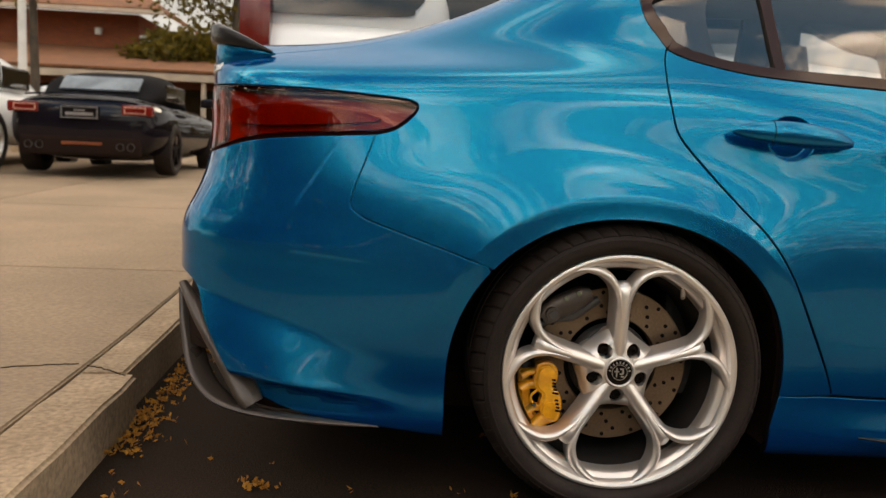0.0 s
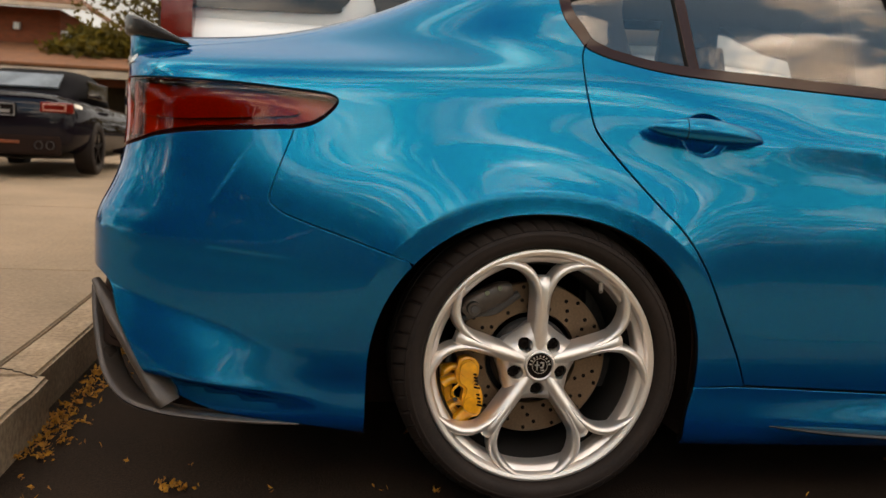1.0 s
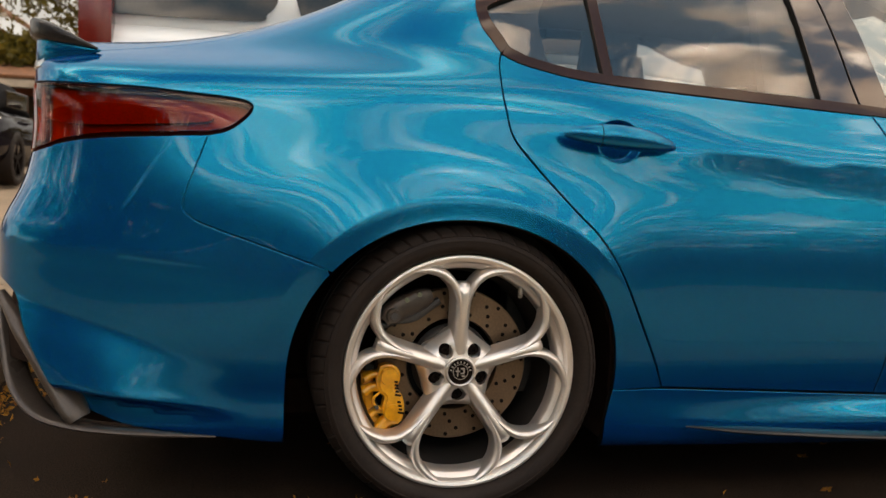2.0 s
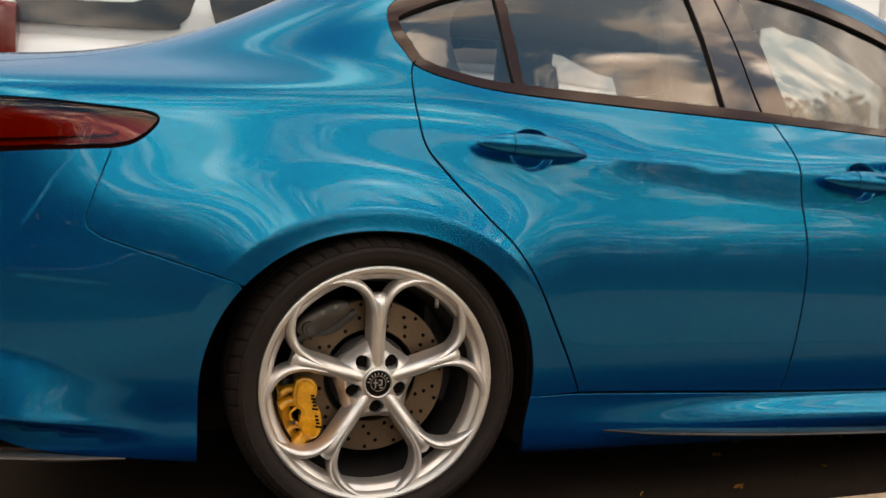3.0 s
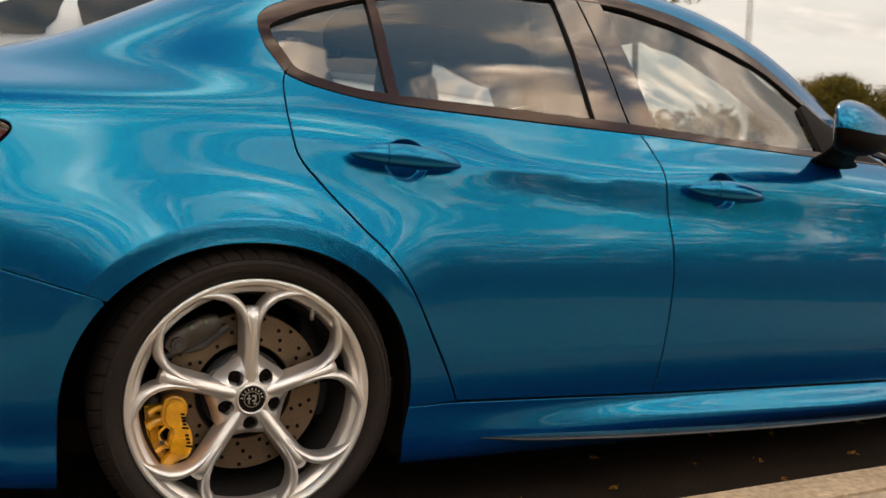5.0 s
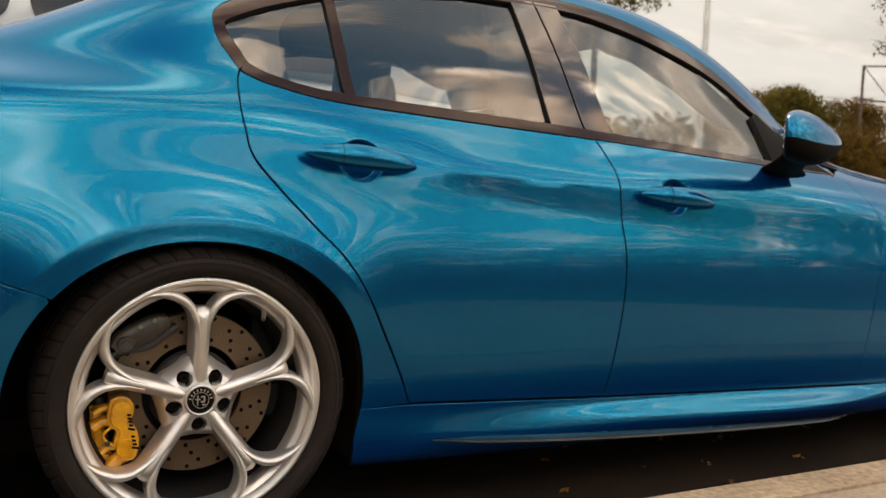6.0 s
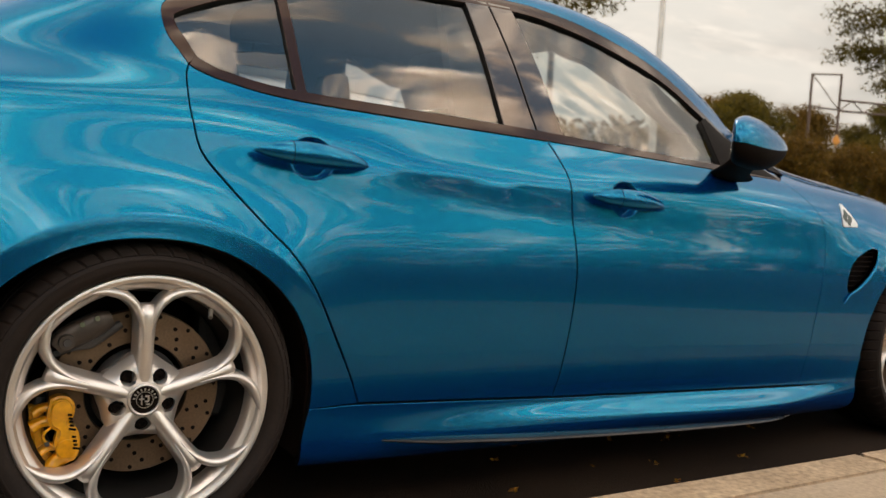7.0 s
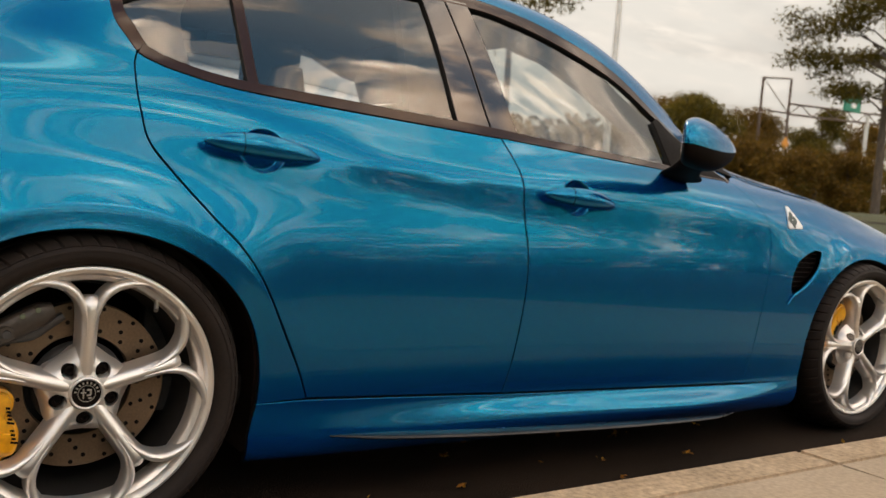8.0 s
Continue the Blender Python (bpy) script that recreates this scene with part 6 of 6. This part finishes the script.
def roadster():
    ob = thing("roadster", "black open-top roadster with its dark fabric roof raised", "car", Matrix.Translation((-3.83, 8.25, lot_z(8.25 + 1.5) + 0.004)) @ pose(0, 0, 0, 0, 0, 89))
    body = shade(part("body", hull([(0.0, 0.60, 0.36, 0.80), (0.05, 0.74, 0.26, 0.86), (0.18, 0.81, 0.20, 0.90), (0.5, 0.86, 0.17, 0.925), (1.2, 0.865, 0.15, 0.90), (2.4, 0.86, 0.15, 0.87), (3.3, 0.85, 0.17, 0.82), (3.85, 0.74, 0.22, 0.70), (4.03, 0.5, 0.3, 0.6)], 3.4), BLACK_PAINT, ob), 60)
    top = shade(part("soft_top", hull([(0.56, 0.56, 0.80, 0.90), (0.68, 0.65, 0.80, 0.98), (0.92, 0.69, 0.80, 1.15), (1.25, 0.69, 0.80, 1.225), (1.7, 0.65, 0.8, 1.235), (2.1, 0.60, 0.8, 1.15), (2.55, 0.58, 0.8, 0.9)], 3.2), FABRIC, ob, "dark fabric hood"), 60)
    part("rear_window", box((-0.012, -0.46, -0.14), (0.012, 0.46, 0.14), 0.01), SKY_PAINTED_GLASS, top, m=Matrix.Translation((0.745, 0, 1.065)) @ pose(0, 0, 0, 0, 54, 0))
    for s in (-1, 1):
        part("side_window", box((1.0, s * 0.685 - 0.012, 0.90), (1.95, s * 0.685 + 0.012, 1.10), 0.01), DIM_GLASS, top)
        lampo = part("tail_lamp", box((-0.012, s * 0.62 - 0.17, 0.685), (0.10, s * 0.62 + 0.17, 0.80), 0.02), RED, ob, "red tail lamp with a pale ring")
        for a, b in ((0.705, 0.716), (0.766, 0.777)):
            part("lamp_ring", box((-0.020, s * 0.60 - 0.115, a), (-0.004, s * 0.60 + 0.115, b), 0.003), PALE_LAMP, lampo)
        for e in (-1, 1):
            part("lamp_ring", box((-0.020, s * 0.60 + e * 0.115 - 0.006, 0.705), (-0.004, s * 0.60 + e * 0.115 + 0.006, 0.777), 0.003), PALE_LAMP, lampo)
        for e in (-0.06, 0.06):
            shade(part("exhaust_tip", lathe([(0.045, 0.0), (0.045, 0.1), (0.038, 0.1), (0.038, 0.0)], 20, close=True), CAST, ob, m=pose(-0.03, s * 0.50 + e, 0.33, 0, 0, -90)), 40)
        for x in (0.78, 3.1):
            plain_wheel(ob, x, s * 0.865, 0.31, s, BLACK)
        part("wing_mirror", box((2.2, s * 0.93 - 0.08, 0.88), (2.32, s * 0.93 + 0.08, 1.0), 0.03), BLACK_PAINT, ob)
    plate = part("number_plate", box((-0.03, -0.21, 0.63), (0.02, 0.21, 0.77), 0.008), BLACK, ob, "plate in a pale surround with plain bars")
    for y0, y1, z0, z1 in ((-0.20, 0.20, 0.755, 0.765), (-0.20, 0.20, 0.635, 0.645), (-0.20, -0.19, 0.64, 0.76), (0.19, 0.20, 0.64, 0.76), (-0.15, 0.15, 0.665, 0.70), (-0.06, 0.06, 0.715, 0.73)):
        part("plate_bar", box((-0.036, y0, z0), (-0.028, y1, z1)), PLATE_GREY, plate)
    part("bumper_insert", box((-0.015, -0.66, 0.22), (0.1, 0.66, 0.44), 0.04), DARK, ob)
    part("low_reflector", box((-0.03, -0.24, 0.340), (0.0, 0.20, 0.375), 0.008), LAMP_DARK, ob)
    part("boot_lip", sweep([(0.08, -0.62, 0.885), (0.03, -0.3, 0.905), (0.02, 0, 0.91), (0.03, 0.3, 0.905), (0.08, 0.62, 0.885)], [0.07], [0.02], 10, 3), BLACK_PAINT, ob)
    part("grille", box((4.0, -0.4, 0.35), (4.05, 0.4, 0.5), 0.02), BLACK, ob)


roadster()


def big_wagon():
    ob = thing("suv", "white tall wagon with dark privacy glass and red tail lamp", "car", Matrix.Translation((-1.275, 3.58, -0.05)))
    body = shade(part("body", hull([(0.0, 0.80, 0.45, 1.42), (0.03, 0.90, 0.36, 1.475), (0.14, 0.965, 0.30, 1.50), (0.6, 0.985, 0.28, 1.505), (2.2, 0.985, 0.28, 1.47), (3.5, 0.98, 0.28, 1.38), (4.4, 0.95, 0.30, 1.28), (4.95, 0.80, 0.36, 1.12), (5.05, 0.6, 0.45, 1.0)], 6.0), WHITE_PAINT, ob), 60)
    cab = shade(part("cabin", hull([(0.06, 0.70, 1.36, 1.58), (0.12, 0.86, 1.36, 1.74), (0.3, 0.90, 1.36, 1.84), (0.9, 0.90, 1.36, 1.88), (2.3, 0.88, 1.36, 1.87), (2.9, 0.84, 1.36, 1.78), (3.6, 0.78, 1.30, 1.42)], 4.5), WHITE_PAINT, ob), 60)
    for s in (-1, 1):
        for x0, x1, lo, hi in ((0.19, 0.93, 1.485, 1.74), (1.08, 1.95, 1.47, 1.75), (2.03, 2.85, 1.45, 1.70)):
            yb = s * 0.915
            bm = bmesh.new()
            ring = []
            for px, pz in catmull([(x0, lo + 0.02), (x0 + 0.02, lo), (x1 - 0.10, lo + 0.012), (x1 - 0.02, lo + 0.05), (x1 + 0.03, (lo + hi) / 2), (x1 - 0.01, hi), (x0 + 0.03, hi), (x0, lo + 0.02)], 5)[:-1]:
                ring.append((bm.verts.new((px, yb + s * 0.006 - s * 0.10 * (pz - 1.43), pz)), bm.verts.new((px, yb - s * 0.05 - s * 0.10 * (pz - 1.43), pz))))
            bm.faces.new([r[0] for r in ring])
            bm.faces.new([r[1] for r in ring][::-1])
            for a, b in zip(ring, ring[1:] + ring[:1]):
                bm.faces.new((a[0], b[0], b[1], a[1]))
            part("side_window", bm, DIM_GLASS, cab, "dark privacy glass")
        lampo = shade(part("tail_lamp", hull([(0.045, 0.10, 1.275, 1.56), (0.07, 0.10, 1.267, 1.568), (0.14, 0.10, 1.267, 1.568), (0.19, 0.095, 1.28, 1.56)], 5), RED, ob, "tall red tail lamp", m=Matrix.Translation((0, s * 0.90, 0))), 60)
        part("lamp_shade", box((0.03, s * 0.085 - 0.02, 1.268), (0.19, s * 0.085 + 0.02, 1.295), 0.01), BLACK, lampo)
        for x in (0.95, 4.0):
            plain_wheel(ob, x, s * 0.985, 0.39, s)
        part("door_handle", box((1.2, s * 0.99 - 0.02, 1.16), (1.42, s * 0.99 + 0.02, 1.19), 0.01), WHITE_PAINT, ob)
    part("rear_window", box((0.03, -0.7, 1.45), (0.10, 0.7, 1.72), 0.02), DIM_GLASS, cab)


big_wagon()


def crossover():
    ob = thing("crossover", "white crossover parked beyond the roadster", "car", Matrix.Translation((-5.98, 8.1, lot_z(9.8) + 0.004)) @ pose(0, 0, 0, 0, 0, 90))
    shade(part("body", hull([(0.0, 0.75, 0.4, 1.0), (0.1, 0.88, 0.3, 1.05), (0.8, 0.93, 0.25, 1.0), (3.2, 0.93, 0.25, 0.95), (4.1, 0.88, 0.28, 0.9), (4.5, 0.65, 0.35, 0.8)], 4.5), WHITE_PAINT, ob), 60)
    cab = shade(part("cabin", hull([(0.05, 0.6, 0.85, 1.1), (0.3, 0.76, 0.85, 1.30), (1.0, 0.80, 0.85, 1.42), (1.7, 0.79, 0.85, 1.42), (2.3, 0.75, 0.85, 1.25), (3.0, 0.70, 0.8, 0.98)], 3.6), WHITE_PAINT, ob), 60)
    for s in (-1, 1):
        for x0, x1, hi in ((0.65, 1.35, 1.30), (1.42, 2.25, 1.26)):
            part("side_window", box((x0, s * 0.79 - 0.03, 0.98), (x1, s * 0.79 + 0.03, hi), 0.03), DIM_GLASS, cab)
        for x in (0.9, 3.6):
            plain_wheel(ob, x, s * 0.93, 0.35, s)
        shade(part("wing_mirror", box((2.3, s * 1.02 - 0.10, 0.95), (2.45, s * 1.02 + 0.10, 1.08), 0.05), WHITE_PAINT, ob), 60)
    part("windscreen", box((-0.01, -0.62, -0.30), (0.01, 0.62, 0.30), 0.01), DIM_GLASS, cab, m=Matrix.Translation((2.68, 0, 1.15)) @ pose(0, 0, 0, 0, -66, 0))


crossover()


# ---- brick building, lamp posts, sign gantry ----
def brick_surface(name, col, col2, mortar):
    m = surface(name, col, 0.9, bump=0.002, bump_scale=40)
    n, l = m.node_tree.nodes, m.node_tree.links
    b = n["Principled BSDF"]
    co, sw, t = n.new("ShaderNodeTexCoord"), n.new("ShaderNodeMapping"), n.new("ShaderNodeTexBrick")
    sw.inputs["Rotation"].default_value = (radians(90), 0, 0)
    l.new(co.outputs["Object"], sw.inputs["Vector"])
    l.new(sw.outputs[0], t.inputs["Vector"])
    t.inputs["Color1"].default_value, t.inputs["Color2"].default_value, t.inputs["Mortar"].default_value = (*col, 1), (*col2, 1), (*mortar, 1)
    t.inputs["Scale"].default_value, t.inputs["Mortar Size"].default_value = 1.0, 0.008
    t.inputs["Brick Width"].default_value, t.inputs["Row Height"].default_value = 0.21, 0.075
    l.new(t.outputs["Color"], b.inputs["Base Color"])
    return m


BRICK = brick_surface("red_brick", (0.27, 0.068, 0.024), (0.20, 0.052, 0.019), (0.15, 0.075, 0.045))
SHINGLE = surface("brown_shingles", (0.21, 0.082, 0.030), 0.9, col2=(0.15, 0.060, 0.023), scale=1.5, fine=12, grain=0.25, bump=0.01, bump_scale=10)
TRIM = surface("tan_fascia_paint", (0.50, 0.40, 0.30), 0.6, scale=2)
STEEL = surface("pale_painted_steel", (0.72, 0.69, 0.65), 0.5, scale=3)
RUST = surface("brown_painted_steel", (0.12, 0.075, 0.055), 0.6, metal=0.2)

house = thing("building", "low red brick building with brown shingle roofs and tan fascia", "building")
part("wall", box((-26, 31.0, 0.3), (-5.2, 46, 2.75)), BRICK, house)
part("wall", box((-24, 35.0, 2.6), (-10.2, 44, 5.6)), BRICK, house, "upper brick storey")
part("fascia", box((-27, 29.6, 2.70), (-4.2, 29.9, 3.02), 0.02), TRIM, house)


def roof_slab(pts, name):
    bm = bmesh.new()
    lo, hi = [bm.verts.new(p) for p in pts], [bm.verts.new((p[0], p[1], p[2] + 0.14)) for p in pts]
    bm.faces.new(lo[::-1])
    bm.faces.new(hi)
    for k in range(len(pts)):
        bm.faces.new((lo[k], lo[(k + 1) % len(pts)], hi[(k + 1) % len(pts)], hi[k]))
    return part(name, bm, SHINGLE, house)


roof_slab([(-27, 29.6, 2.95), (-4.2, 29.6, 2.95), (-7.2, 35.0, 4.05), (-25, 35.0, 4.25)], "roof")
roof_slab([(-4.2, 29.6, 2.95), (-4.2, 47, 2.95), (-9.0, 44.0, 4.2), (-7.2, 35.0, 4.05)], "roof")
roof_slab([(-25, 33.6, 5.55), (-9.0, 33.6, 5.55), (-11.5, 39.0, 7.2), (-22, 39.0, 7.2)], "roof")
roof_slab([(-9.0, 33.6, 5.55), (-9.0, 45, 5.55), (-11.5, 41, 7.2), (-11.5, 39, 7.2)], "roof")
part("gutter", box((-25.1, 33.5, 5.45), (-8.9, 33.7, 5.62), 0.02), TRIM, house)
part("low_block", box((-10.2, 36.0, 3.0), (-5.4, 44, 4.55)), BRICK, house)
part("parapet", box((-10.3, 35.9, 4.5), (-5.3, 44.1, 4.72), 0.02), TRIM, house)
for x in (-6.6, -10.4, -14.2):
    part("porch_post", cylinder(0.09, 0.09, (x, 29.75, 0.6), (x, 29.75, 2.75), 16), TRIM, house)
for k in range(3):
    part("doorway", box((-12.8 + 2.6 * k, 30.96, 0.6), (-11.6 + 2.6 * k, 31.05, 2.5), 0.02), DIM_GLASS, house)
sign = part("wall_sign", box((-10.15, 34.80, 4.00), (-9.00, 34.94, 4.80), 0.02), RUST, house, "dark board with pale plain bars")
for x0, x1, z0, z1 in ((-10.10, -9.65, 4.45, 4.76), (-9.60, -9.10, 4.32, 4.62), (-10.05, -9.08, 4.06, 4.24)):
    part("sign_bar", box((x0, 34.74, z0), (x1, 34.82, z1), 0.01), WHITE, sign)
part("wall_lamp", box((-11.85, 34.7, 4.72), (-11.63, 34.98, 4.98), 0.03), WHITE, house)


def lamp_post(x, y, z, h, r, label):
    ob = thing("lamp_post", label, "lamp post", Matrix.Translation((x, y, z)))
    shade(part("pole", cylinder(r, r * 0.7, (0, 0, 0), (0, 0, h), 20), STEEL, ob), 40)
    part("base", box((-r * 2.2, -r * 2.2, -0.05), (r * 2.2, r * 2.2, 0.35), 0.03), KERB, ob)
    part("lamp_head", box((-0.25, -0.9, h - 0.08), (0.25, 0.3, h + 0.08), 0.04), STEEL, ob)


lamp_post(22.4, 21.8, bank(22.4, 21.8) - 0.05, 11.5, 0.135, "tall pale steel lamp post beyond the car")
lamp_post(-6.66, 14.0, lot_z(14.0), 8.0, 0.075, "pale grey lamp post on the concrete lot")

gantry = thing("sign_gantry", "brown lattice steel gantry carrying a green road sign", "gantry")


def strut(a, b, r=0.07):
    part("strut", cylinder(r, r, a, b, 8), RUST, gantry)


for x in (55.3, 58.7):
    strut((x, 40, 1.4), (x, 40, 11.6 if x > 57 else 11.3), 0.10)
for z0, z1 in ((11.25, 11.6), (8.9, 8.95)):
    strut((55.3, 40, z0), (58.7, 40, z1))
strut((55.3, 40, 11.25), (58.7, 40, 8.95), 0.04)
for dz in (0.0, 0.8):
    strut((58.7, 40, 8.9 + dz), (74, 40, 9.6 + dz), 0.09)
for k in range(10):
    strut((58.7 + 1.53 * k, 40, 8.9 + 0.07 * k + (0.8 if k % 2 else 0)), (60.23 + 1.53 * k, 40, 8.97 + 0.07 * k + (0 if k % 2 else 0.8)), 0.05)
SIGN_GREEN = surface("green_sign_sheet", (0.0, 0.22, 0.13), 0.5)
board = part("sign_board", box((65.6, 39.7, 10.0), (67.9, 39.85, 12.0), 0.03), SIGN_GREEN, gantry, "green road sign with pale bars")
for x0, x1, z0, z1 in ((66.3, 66.55, 11.2, 11.65), (66.9, 67.15, 11.2, 11.65), (66.5, 67.1, 10.35, 10.75)):
    part("sign_bar", box((x0, 39.62, z0), (x1, 39.72, z1)), WHITE, board)
part("post", cylinder(0.16, 0.16, (69.5, 40, 1.3), (69.5, 40, 10.0), 14), STEEL, gantry)
warning = thing("warning_sign", "orange diamond road sign on a thin post", "sign", Matrix.Translation((44.5, 30, 1.3)))
part("post", cylinder(0.04, 0.04, (0, 0, -0.1), (0, 0, 4.0), 10), STEEL, warning)
part("board", box((-0.27, -0.03, -0.27), (0.27, 0.0, 0.27), 0.01), surface("orange_sign_sheet", (0.75, 0.28, 0.02), 0.5), warning, m=pose(0, -0.05, 3.95, 0, 45, 0))
